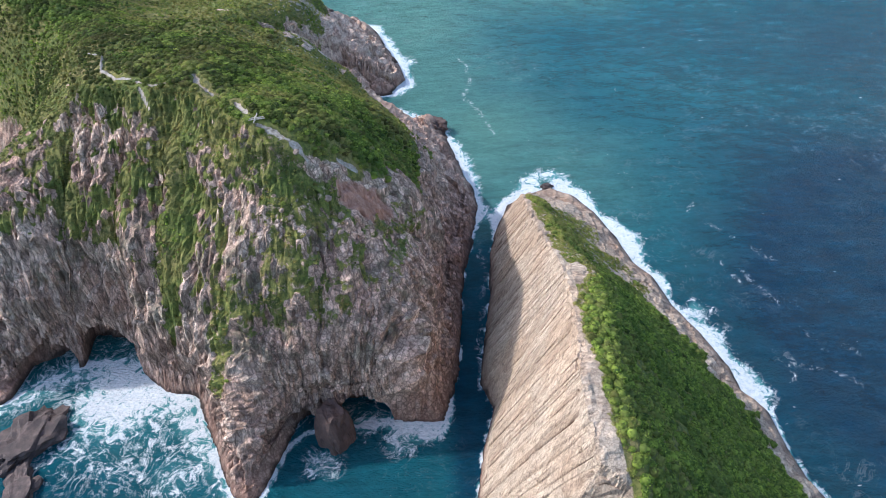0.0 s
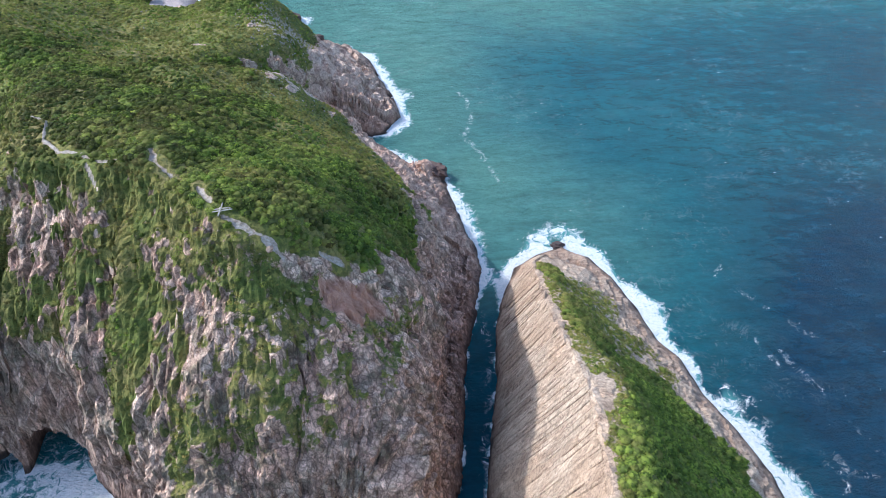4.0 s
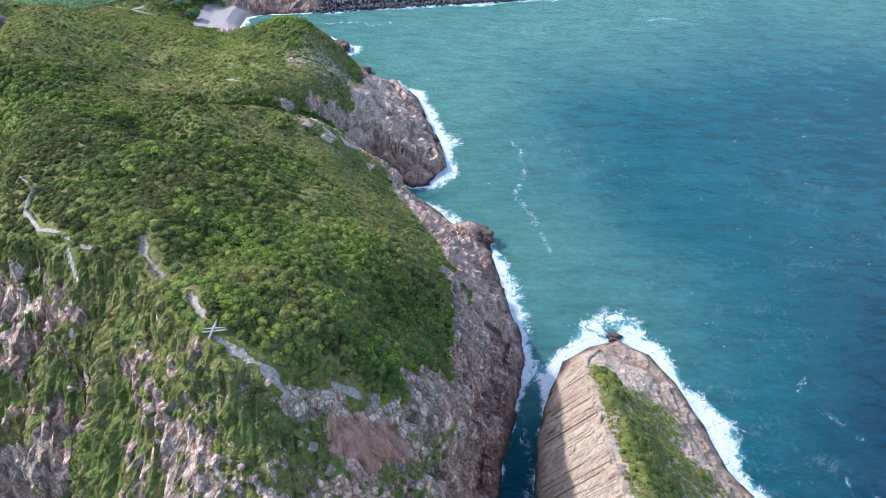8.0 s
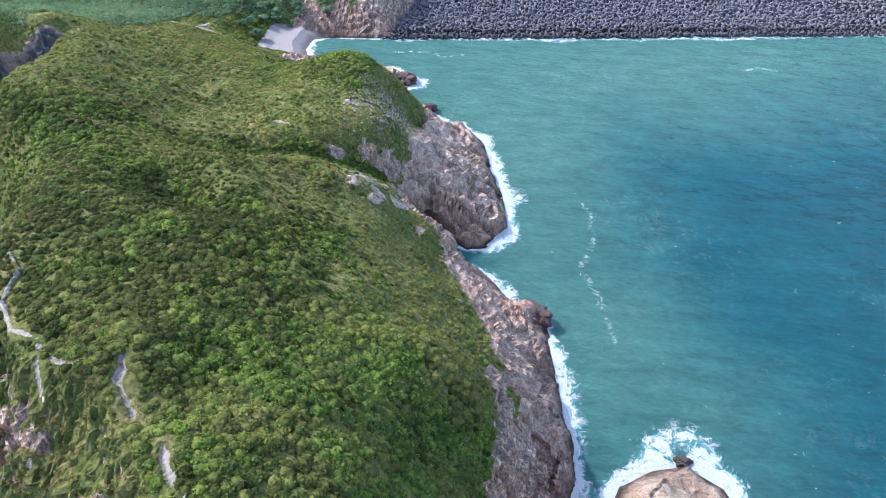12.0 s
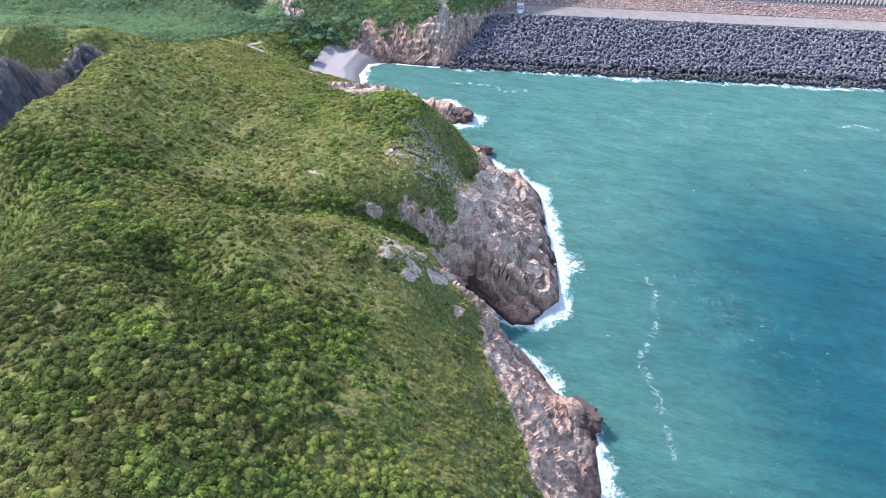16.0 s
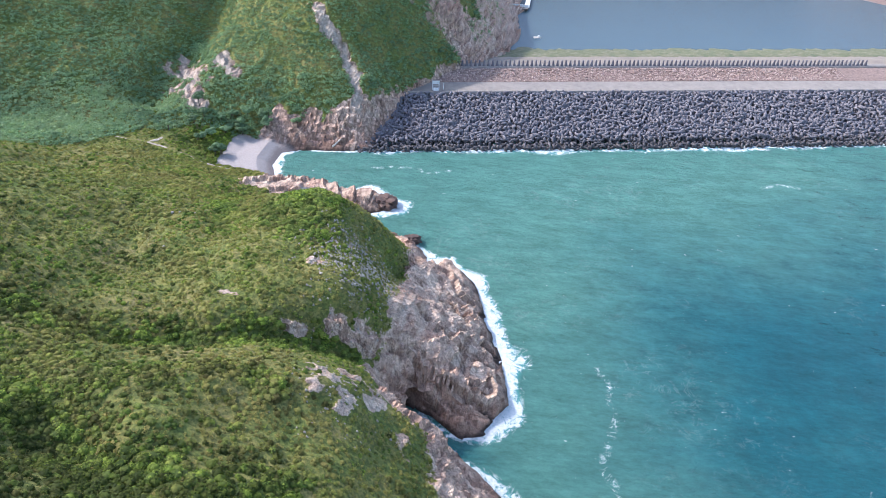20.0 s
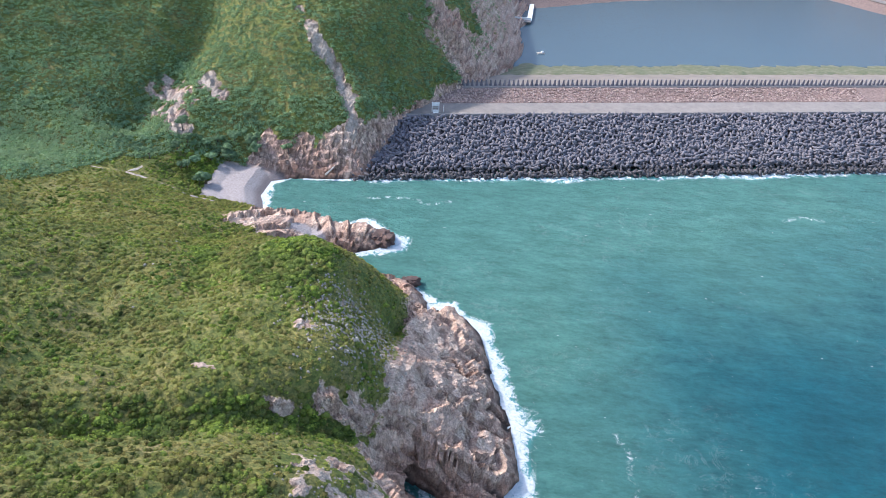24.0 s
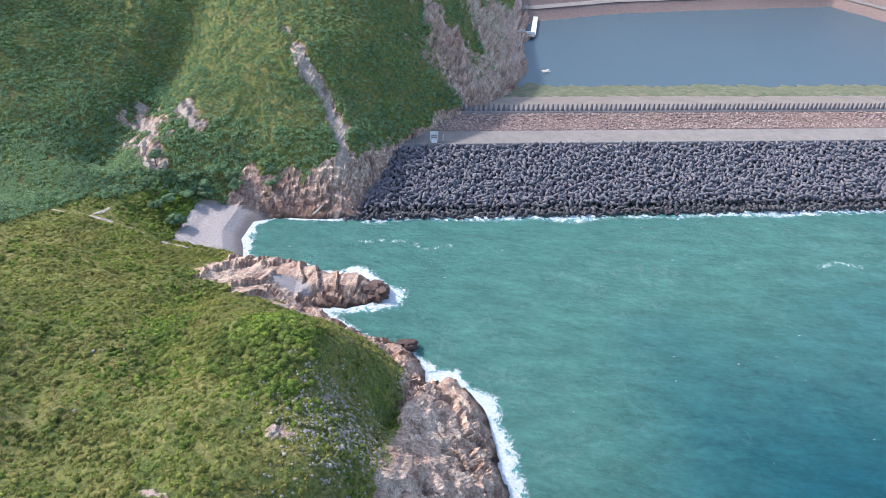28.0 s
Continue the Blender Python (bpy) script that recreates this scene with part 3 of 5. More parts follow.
veg = np.maximum(veg, 0.6 * smooth(2.2, 1.2, line_distance(X, Y, [(-42, 112), (-44.5, 104)]) / 1.2 + 3 * fine))
veg = np.where(Y > 395, smooth(4, 9, D + 4 * wob) * smooth(10, 15, H + 8 * fine + 30 * smooth(-122, -134, X) - 5 * smooth(-100, -88, X) * smooth(440, 425, Y)), veg)
# grass on the steep western slope
veg = np.maximum(veg, 0.85 * smooth(12, 24, H + 8 * wob) * smooth(-86, -94, X) * smooth(150, 160, Y) * smooth(300, 280, Y) * smooth(0.86, 0.7, steep + 0.2 * fine))
veg = np.maximum(veg, 0.85 * smooth(0, 3, rim + fine) * (Y > 118) * smooth(212, 200, Y) * smooth(0.66, 0.52, steep + 0.15 * fine) * smooth(24, 32, H + 4 * fine))
veg *= smooth(-1, 6, D)
# the sea cliff of the western bay: its shade and haze painted as dark rock
west_in = Y - (297 + 0.541 * (X + 176).clip(-300, 0))
headland = smooth(-47, -40, X + 4 * wob + 3 * fine) * smooth(259, 264, Y + 2 * fine) * smooth(345, 338, Y)
headland = np.maximum(headland, smooth(10, 6, line_distance(X, Y, [(-106, 367), (-90, 367), (-62, 367)]) + 4 * fine))
veg *= 1 - headland
veg = np.maximum(veg, 0.78 * smooth(-39.5, -43.5, X + 3 * fine + 0.2 * (Y - 305).clip(0, 40)) * smooth(-80, -70, X) * smooth(266, 274, Y) * smooth(338, 326, Y) * smooth(6, 10, H + 3 * fine))
veg = np.maximum(veg, 0.8 * smooth(3, 8, H + 3 * fine) * smooth(-166, -172, X) * smooth(7, 12, west_in + 3 * fine) * (Y < 420))
shaded_cliff = smooth(13, 8, west_in + 3 * fine) * smooth(-166, -172, X) * smooth(-20, -5, west_in)
veg *= 1 - shaded_cliff
# stony face of the second hill
stony = smooth(1.25, 0.7, np.hypot((X + 52) / 11, (Y - 287) / 13) + 0.7 * fine)
veg *= 1 - 0.34 * stony
trail, worn = np.zeros_like(X), np.zeros_like(X)
for line in PATHS:
    near = line_distance(X, Y, line) * (1.8 if line in PATHS[3:5] else 1.0) + 0.6 * fine + 0.9 * fbm(X / 1.8, Y / 1.8, 0, 2, 14)
    veg = np.minimum(veg, smooth(0.1, 0.8, near))
    trail = np.maximum(trail, smooth(0.7, 0.2, near))
    worn = np.maximum(worn, smooth(2.0, 1.0, near))
for bx, by, rx, ry in BARE:
    near = np.hypot((X - bx) / rx, (Y - by) / ry) + 0.8 * wob + 1.5 * fbm(X / 2.2, Y / 2.2, 0, 3, 13)
    veg = np.minimum(veg, 0.15 + smooth(0.6, 1.2, near))
    trail = np.maximum(trail, 0.2 * smooth(1.1, 0.7, near))
    worn = np.maximum(worn, 0.7 * smooth(2.0, 1.2, near))
# red scar under the south-east rim
scar = smooth(1.15, 0.8, line_distance(X, Y, [(-18.5, 125.2), (-15.5, 127), (-12, 130)]) / 1.5 + 1.2 * fine) * below * 0.8
veg *= 1 - scar
# bare slides on the far hill
SLIDES = [[(-86, 409), (-86.5, 420), (-91, 431), (-98.5, 440), (-107, 446), (-113, 452), (-118, 458)], [(-172, 434), (-166, 424), (-156, 409)], [(-153, 432), (-145, 424)], [(-45, 498), (-59, 504), (-66, 515)]]
for line, wide in zip(SLIDES, (2.8, 6.5, 3.5, 9)):
    near = line_distance(X, Y, line) / wide + 1.6 * fine + 0.8 * fbm(X / 2.5, Y / 2.5, 0, 2, 15)
    veg = np.minimum(veg, smooth(0.5, 1.2, near))
    trail = np.maximum(trail, 0.6 * smooth(0.8, 0.2, near) * (wide < 8))
veg *= 1 - 0.6 * smooth(-72, -58, X + 36 * fine + 22 * wob) * smooth(478, 488, Y + 5 * fine) * smooth(660, 620, Y)
beach = smooth(15, 11, line_distance(X, Y, [(-122, 381), (-123, 398)]) + 2 * wob) * smooth(374, 377, Y) * smooth(404, 401, Y) * smooth(7, 5, H)
beach = np.maximum(beach, smooth(1.15, 0.8, np.hypot((X + 87.5) / 5.5, (Y - 360) / 3.2) + 0.4 * fine))
veg *= 1 - beach
trail *= 1 - beach
veg = np.where((Y > 345) & (Y < 400) & (X < -108), np.maximum(veg, smooth(0, 5, D) * (1 - beach) * (1 - trail) * smooth(-108, -116, X + 4 * fine)), veg)
rocky = (1 - veg) * (1 - beach) * (1 - 0.9 * worn)
# the cliffs break into upright columns, slimmer in the west
def flutes(u, h, width, tall, seed):
    """Upright columns side by side, broken off at uneven heights: how far each stands out, its rounded front, its tone."""
    uu = u / width + 0.5 * fbm(u / 7, h / 25, 0, 2, seed)
    col = np.floor(uu).astype(np.int64)
    band = np.floor(h / tall + 5 * lattice(col, 0 * col, 0 * col, seed + 1)).astype(np.int64)
    out = lattice(col, band, 0 * col, seed + 2)
    return out - 0.5, -((2 * (uu - col) - 1) ** 4), out


slim, tone_a = columns(X, Y, xs, ys, H, 1.2, 31, 2.2)
stout, tone_b = columns(X, Y, xs, ys, H, 1.9, 32, 1.5)
pick = smooth(-44, -38, X + 3 * fine)
broken = slim * (1 - pick) + stout * pick + 1.3 * ((tone_a * (1 - pick) + tone_b * pick) - 0.5)
cell = tone_a * (1 - pick) + tone_b * pick
stand = np.clip(rocky + 0.45 * below * (Y < 190) * (1 - worn), 0, 1) * smooth(0.10, 0.28, steep) * smooth(1.0, 4.0, D) * smooth(420, 380, Y) * (0.36 - 0.10 * smooth(220, 250, Y))
H = H + stand * (broken - H)
P = np.stack([X, Y, H], -1)
# the foot of the sea cliffs stands nearly upright: the middle heights lean out over the shore
flat_n = np.hypot(N[..., 0], N[..., 1]).clip(1e-6)
lean = 5.2 * smooth(2, 24, H) * smooth(60, 36, H) * smooth(0.18, 0.35, steep) * smooth(170, 140, Y) * (1 - 0.5 * smooth(-6, 2, X))
lean *= 1 - np.exp(-(((X + 76) / 8) ** 2 + ((Y - 128) / 8) ** 2))
lean *= smooth(0, 2, D)
P[..., 0] += lean * N[..., 0] / flat_n
P[..., 1] += lean * N[..., 1] / flat_n
sideways = smooth(0.62, 0.82, np.abs(N[..., 0]) / np.hypot(N[..., 0], N[..., 1]).clip(1e-6))
flute = 0
for u0, share in ((X + 0.15 * Y, 1 - sideways), (Y + 0.15 * X, sideways)):
    o1, p1, t1 = flutes(u0, H, 1.35, 12.0, 110)
    o2, p2, t2 = flutes(u0, H, 1.8, 3.6, 120)
    flute = flute + share * ((1 - pick) * (1.4 * o1 + 0.9 * p1) + pick * (1.2 * o2 + 0.5 * p2))
    cell = np.where((share > 0.5) & (Y < 190), t1 * (1 - pick) + t2 * pick, cell)
wx, wy, wz = (fbm(X / 5 + a, Y / 5, H / 9, 3, 20 + a) for a in (0, 1, 2))
u, v = 0.8 * X + 0.6 * Y, -0.6 * X + 0.8 * Y
blk = blocks(u / 2.2 + wx, v / 2.2 + wy, H / 5.5 + wz, 4) - 0.5
blk2 = blocks(u / 1.1 + wx * 1.5, v / 1.1 + wy, H / 2.4 + wz, 8) - 0.5
ribs = fbm(X / 4, Y / 4, H / 26, 3, 12)
calm = 1 - 0.25 * smooth(235, 262, Y) * smooth(400, 350, Y)
bump = calm * (2.2 * fbm(X / 11, Y / 11, H / 11, 3, 30) + 2.0 * ribs * smooth(0.15, 0.5, steep) + 0.8 * blk + 0.4 * blk2)
ledge = (0.55 * X + 0.25 * Y + 0.9 * H) / 3.4 + 1.2 * fbm(X / 9, Y / 9, H / 9, 3, 33)
bump = bump + (1.5 + 0.9 * smooth(240, 262, Y)) * ((ledge % 1) - 0.5) * smooth(160, 185, Y) + flute * smooth(0.25, 0.45, steep) * smooth(200, 170, Y)
fade = smooth(400, 350, Y) * 0.4 + 0.6 + 0.9 * smooth(470, 500, Y)
P += N * (bump * np.maximum(rocky, 0.8 * below * (Y < 190) * (1 - worn)) * np.clip(D / 3, 0.25, 1) * fade)[..., None]
P[..., 2] += (veg * (1.4 * fbm(X / 8, Y / 8, 1.5, 4, 40) + 3.0 * fbm(X / 24, Y / 24, 3.5, 3, 44))) * smooth(0, 10, D)
for (cx, cy, cz), (rx, ry, rz), (ix, iy) in CAVES:
    inn = np.array([ix, iy]) / math.hypot(ix, iy)
    off = P - np.array([cx, cy, cz])
    side = off[..., 0] * inn[1] - off[..., 1] * inn[0]
    along = off[..., 0] * inn[0] + off[..., 1] * inn[1]
    hollow = smooth(1.0, 0.75, np.sqrt((side / rx) ** 2 + (P[..., 2] / rz) ** 2)) * smooth(14, 9, np.abs(along))
    P[..., 0] += hollow * inn[0] * ry
    P[..., 1] += hollow * inn[1] * ry
faces = grid_faces(NX, NY)
keep = (P[..., 2].ravel()[faces] > -4).any(1) & ~((X.ravel()[faces].max(1) > 22.5) & (Y.ravel()[faces].max(1) < 700))
used = np.unique(faces[keep])
renum = np.zeros(NX * NY, np.int64)
renum[used] = np.arange(len(used))
land_me = mesh_of("ground", P.reshape(-1, 3)[used], renum[faces[keep]])
set_attr(land_me, "veg", veg.ravel()[used])
set_attr(land_me, "beach", beach.ravel()[used])
set_attr(land_me, "trail", trail.ravel()[used])
set_attr(land_me, "tone", cell.ravel()[used])
set_attr(land_me, "blocky", (np.maximum(smooth(205, 175, Y) * pick, 0.9 * smooth(390, 400, Y) * smooth(520, 480, Y))).ravel()[used])
set_attr(land_me, "fluted", (smooth(205, 175, Y) * (1 - pick)).ravel()[used])
set_attr(land_me, "scar", scar.ravel()[used])
set_attr(land_me, "shaded_cliff", shaded_cliff.ravel()[used])
set_smooth(land_me, False)
ground = tagged(part_of("ground", land_me, ROCK_LAND), "green scrub headland with pinkish grey columnar sea cliffs", "ground", kind="structure")

# ---- the sea stack ----
sx = np.arange(2, 96, 0.5)
sy = np.arange(34, 202, 0.36)
SX, SY = np.meshgrid(sx, sy)
SH, SD = stack_height(SX, SY)
SN = normals_of(SH, sx, sy)
ssteep = 1 - SN[..., 2]
swob = fbm(SX / 10, SY / 10, 0, 4, 61)
crest_x = np.interp(SY, [c[0] for c in CREST], [c[1] for c in CREST])
west = smooth(0.6, -0.6, SX - crest_x - 1.0 * fbm(SX / 3, SY / 3, 0, 2, 62))
back_in = SX - crest_x
# dry grass and stones on the shoulder, green scrub behind it and in two patches towards the tip
sveg = smooth(5.5, 9, SH + 5 * swob) * (1 - west) * smooth(186, 178, SY + 4 * swob)
shoulder = smooth(0.5, 2.0, back_in + 2.0 * swob) * smooth(-0.1, 0.12, swob + 0.3 * fbm(SX / 2.5, SY / 2.5, 0, 3, 63) + 0.45 * smooth(3, 7, back_in) + 0.25 * smooth(100, 84, SY))
sgreen = smooth(4.5, 8.0, back_in + 3.0 * swob + 4.0 * smooth(112, 88, SY) - 4.0 * np.exp(-(((SY - 122) / 8) ** 2))) * smooth(134, 122, SY - 0.4 * back_in + 6 * swob)
sgreen = np.maximum(sgreen, smooth(1.25, 0.75, np.hypot((SX - crest_x - 4.5) / 3.2, (SY - 169) / 7) + 0.7 * swob))
sgreen = np.maximum(sgreen, smooth(1.25, 0.75, np.hypot((SX - crest_x - 7.0) / 4.5, (SY - 143) / 13) + 0.7 * swob))
sveg *= np.maximum(0.52 * shoulder * smooth(176, 166, SY), sgreen) * smooth(-1, 2, np.interp(SY, [40, 100, 125, 200], [82, 73, 61, 37]) - SX + 3 * swob + 4)
s = (SY + 0.24 * SH) + 0.25 * fbm(SX / 9, SY / 9, SH / 9, 2, 64)
turn_s = s + 0.5 * np.sin(s * 0.9) + 0.35 * np.sin(s * 2.3)
groove = smooth(0.16, 0.0, np.abs(((turn_s / 2.6) % 1) - 0.5)) * smooth(-0.1, 0.2, fbm(SX / 12, s / 3, SH / 8, 3, 65))
rib2 = blocks(turn_s / 1.3 + 0.5, SH / 11 + 0.6 * swob, 0, 66) - 0.5
rib3 = blocks(turn_s / 0.65, SH / 5 + 0.6 * swob, 0, 65) - 0.5
tilt = west * smooth(1, 5, SD)
low_face = smooth(14, 5, SH + 5 * swob) * west
sb = tilt * (-0.45 * groove + (0.5 * rib2 + 0.3 * rib3) * (1 - 0.6 * low_face)) + low_face * 1.4 * fbm(SX / 4, SY / 4, SH / 5, 4, 70)
sb += (1 - tilt) * (1 - sveg) * (0.5 * (blocks(SX / 2.5 + swob, SY / 2.5, SH / 3, 67) - 0.5) + 1.3 * fbm(SX / 5, SY / 5, SH / 5, 4, 68))
sb += smooth(1.4, 0.3, np.abs(back_in)) * smooth(60, 66, SY) * (0.9 * (blocks(turn_s / 1.7, 0, 0, 72) - 0.5))
stop, scell = columns(SX, SY, sx, sy, SH, 2.0, 71)
standing = (1 - tilt) * (1 - sveg) * smooth(1, 4, SD) * 0.35 * smooth(4, 9, back_in)
scell = np.where(tilt > 0.5, blocks(turn_s / 1.45 + 0.5, 0, 0, 66), scell)
SP = np.stack([SX, SY, SH + standing * (stop + 1.0 * (scell - 0.5) - SH)], -1) + SN * (sb * np.clip(SD / 3, 0.2, 1))[..., None]
SP[..., 2] += sveg * 0.7 * fbm(SX / 5, SY / 5, 0.5, 3, 69)
faces = grid_faces(len(sx), len(sy))
keep = (SP[..., 2].ravel()[faces] > -4).any(1)
used = np.unique(faces[keep])
renum = np.zeros(SX.size, np.int64)
renum[used] = np.arange(len(used))
stack_me = mesh_of("rock_body", SP.reshape(-1, 3)[used], renum[faces[keep]])
set_attr(stack_me, "veg", sveg.ravel()[used])
for unused in ("trail", "beach"):
    set_attr(stack_me, unused, np.zeros(len(used)))
set_attr(stack_me, "tone", scell.ravel()[used])
set_smooth(stack_me, False)
sea_stack = tagged(new("sea_stack"), "pale ribbed rock sea stack with a green scrub back", "sea stack")
part_of("rock_body", stack_me, ROCK_STACK, sea_stack)

# ---- the sea ----
wxs = np.concatenate([[-4000, -1500, -700, -400, -300, -250], np.arange(-220, -128, 4.0), np.arange(-128, 150, 1.3), 150 + np.cumsum(np.geomspace(1.4, 900, 40))])
wys = np.concatenate([[-3000, -1000, -300, -60, 0, 20], np.arange(32, 470, 1.3), [480, 500, 520]])
WX, WY = np.meshgrid(wxs, wys)
dl = np.minimum(-polygon_distance(WX, WY, LAND), -polygon_distance(WX, WY, STACK))
DAM_TOE = [(-78, 409.5), (-4, 425), (60, 440.5), (122, 459), (260, 497)]
dd = line_distance(WX, WY, DAM_TOE)
ragged = fbm(WX / 14, WY / 14, 0, 4, 71)
reach = np.full(WX.shape, 1.7)
# how far the surf runs out: place, spread, metres
for sx0, sy0, spread, run in [(42, 198, 12, 11), (60, 170, 16, 5), (72, 134, 16, 5), (82, 104, 12, 6), (22, 182, 6, 3), (10, 222, 16, 5), (-4, 244, 8, 2), (-10, 272, 8, 7), (-9, 294, 11, 6),
                              (-22, 322, 12, 6), (-36, 338, 6, 5), (-58, 369, 9, 7), (-72, 377, 5, 5), (-114, 390, 10, 2.2), (-5, 100, 10, 5)]:
    reach += run * np.exp(-((WX - sx0) ** 2 + (WY - sy0) ** 2) / spread**2)
reach *= np.clip(1 + 2.0 * ragged, 0.2, 2.4)
inner = smooth(1, 7, WX) * smooth(26, 18, WX) * smooth(176, 160, WY) * (WY > 60)
quiet = np.exp(-(((WX + 22) / 9) ** 2 + ((WY - 256) / 5) ** 2))
foam = smooth(1.35, 0.05, np.abs(dl) / np.maximum(reach * (1 - 0.8 * inner) * (1 - 0.9 * quiet), 0.3))
foam = np.where(dl < -1.5, 0.3, foam)
cove = smooth(34, 6, np.hypot((WX + 76) / 1.2, WY - 104)) * 0.44 + 0.40 * smooth(9, 2, np.abs(dl)) * (WX < -42) * (WY < 126) + 0.45 * smooth(14, 4, np.hypot(WX + 80, WY - 112))
foam = np.maximum(foam, np.minimum(cove, 0.92))
foam = np.maximum(foam, 0.75 * smooth(4.5, 0.3, dd + 3 * ragged))
for fx, fy, fr, amount in [(-8, 97, 8, 0.55), (-26, 92, 9, 0.5), (-17, 102, 6, 0.5), (-60, 90, 14, 0.45)]:
    foam = np.maximum(foam, amount * smooth(1, 0.2, np.hypot(WX - fx, WY - fy) / fr))
# drifting streaks of foam east of the stack
OPEN_SEA = [[(89, 176), (98, 165), (105, 155)], [(91, 120), (99, 116), (107, 112), (110, 108)], [(89, 156), (91, 143)], [(93, 151), (99, 137)], [(102, 128), (104, 122)], [(110, 123), (115, 118)], [(86, 181), (90, 185)], [(94, 120), (92, 111)]]
for line, amount in [([(16, 294), (20, 276), (15, 263), (20, 249), (23, 238), (25, 230)], 0.5), ([(-74, 393.5), (-64, 396.5), (-54, 395), (-42, 396.5)], 0.6), ([(82, 411), (100, 415)], 0.5),
                     ([(14, 170), (15, 150), (12, 130), (10, 112)], 0.45)] + [(line, 0.42) for line in OPEN_SEA]:
    foam = np.maximum(foam, 0.72 * amount * smooth(2.2, 0.1, line_distance(WX + 4 * ragged, WY + 4 * fbm(WX / 9, WY / 9, 3, 3, 77), line)))
shallow = 0.02 + 0.56 * smooth(290, 420, WY - 0.15 * WX) + 0.38 * smooth(70, 4, dl) + 0.50 * smooth(85, 230, WY - 0.25 * WX)
shallow -= 0.24 * smooth(30, 150, WX) + 0.12 * smooth(30, 80, WX) * smooth(240, 160, WY) + 0.3 * inner + 0.3 * quiet
WZ = 0.5 * fbm(WX / 9, WY / 6, 0, 3, 75) * smooth(1500, 200, np.abs(WX)) - 0.1
sea_me = mesh_of("sea", np.stack([WX, WY, WZ], -1).reshape(-1, 3), grid_faces(len(wxs), len(wys)))
set_attr(sea_me, "foam", foam.ravel())
set_attr(sea_me, "shallow", shallow.ravel())
set_smooth(sea_me)
sea = tagged(part_of("sea", sea_me, SEA), "teal sea with white surf along the rocks", "sea", kind="structure")

# ---- the dam ----
DAM_DIR = Vector((200, 49.5, 0)).normalized()
DAM_OUT = Vector((DAM_DIR.y, -DAM_DIR.x, 0))
DAM_AT = Vector((-78, 410, 0))


def dam_place(a, b, z):
    """Along the dam, inward from its toe, and up."""
    p = DAM_AT + DAM_DIR * a - DAM_OUT * b
    return (p.x, p.y, z)


def dam_strip(name, profile, a0, a1, step, material, label, rough=0.0, seed=0, category="dam", wave=0.0):
    na = int((a1 - a0) / step) + 1
    vs = []
    for i in range(na):
        a = a0 + (a1 - a0) * i / (na - 1)
        for j, (b, z) in enumerate(profile):
            r = rough * (lattice(np.int64(i), np.int64(j), np.int64(0), seed) - 0.5)
            shift = wave * noise.noise(Vector((a / 16, seed, 0))) + 0.4 * wave * noise.noise(Vector((a / 5, seed, j))) if j else 0
            vs.append(dam_place(a, b + shift, z + r))
    me = mesh_of(name, np.array(vs), grid_faces(len(profile), na)[:, ::-1])
    return tagged(part_of(name, me, material), label, category, kind="structure")


CONCRETE = plain_rock("concrete", (0.265, 0.232, 0.205), (0.222, 0.193, 0.17), (0.165, 0.143, 0.128), 0.4)
RIPRAP = plain_rock("riprap_stone", (0.31, 0.215, 0.18), (0.235, 0.16, 0.13), (0.13, 0.09, 0.078), 1.0)
DARK = plain_rock("dark_core", (0.20, 0.185, 0.195), (0.16, 0.15, 0.155), (0.11, 0.10, 0.11), 1.0)
dam_strip("dam_core", [(-6, -5), (0, -2.5), (34, 9.0), (37, 9.6)], -12, 420, 10, DARK, "dark rubble core under the concrete armour units")
dam_strip("dam_road", [(35, 8), (35.2, 11.4), (36.4, 11.4), (36.5, 11.0), (47.5, 11.1), (48, 10.6)], -2, 420, 10, CONCRETE, "pale concrete road along the dam crest", category="road")
dam_strip("dam_back", [(47.6, 10.7), (49, 11.2), (54, 11.5), (58, 11.8), (61.5, 12.2), (62.5, 12.3)], -14, 420, 1.6, RIPRAP, "reddish rubble strip behind the crest road", 0.35, 3)
dam_strip("dam_kerb", [(62.3, 11.5), (62.4, 12.7), (67, 12.7), (67.2, 11)], -14, 420, 10, CONCRETE, "pinkish concrete kerb under the upright blocks")
SAND = plain_rock("sand", (0.30, 0.25, 0.205), (0.245, 0.20, 0.16), (0.17, 0.14, 0.112), 0.15)
MEADOW = plain_rock("waterside_grass", (0.24, 0.20, 0.14), (0.125, 0.13, 0.065), (0.07, 0.09, 0.04), 0.3)
dam_strip("pool_bank", [(66.5, 12.4), (74, 11), (85, 8.5), (92, 7.2), (96, 6.0)], -16, 480, 3, SAND, "sandy bank above the pool", 0.5, 5, "bank")
dam_strip("pool_meadow", [(93, 6.6), (97, 6.6), (106, 4.9), (112, 3.9), (117, 2.9), (124, 1.5), (140, -2)], -16, 480, 3, MEADOW, "patchy green grass along the edge of the pool", 0.9, 6, "grass", 5.0)
pool_me = mesh_of("pool", np.array([(-200, 490, 3), (600, 490, 3), (600, 900, 3), (-200, 900, 3)]), np.array([[0, 1, 2, 3]]))
set_attr(pool_me, "shallow", [0.2, 0.2, 0.2, 0.2])
tagged(part_of("pool", pool_me, POOL), "still grey-blue pool behind the dam", "pool", kind="structure")
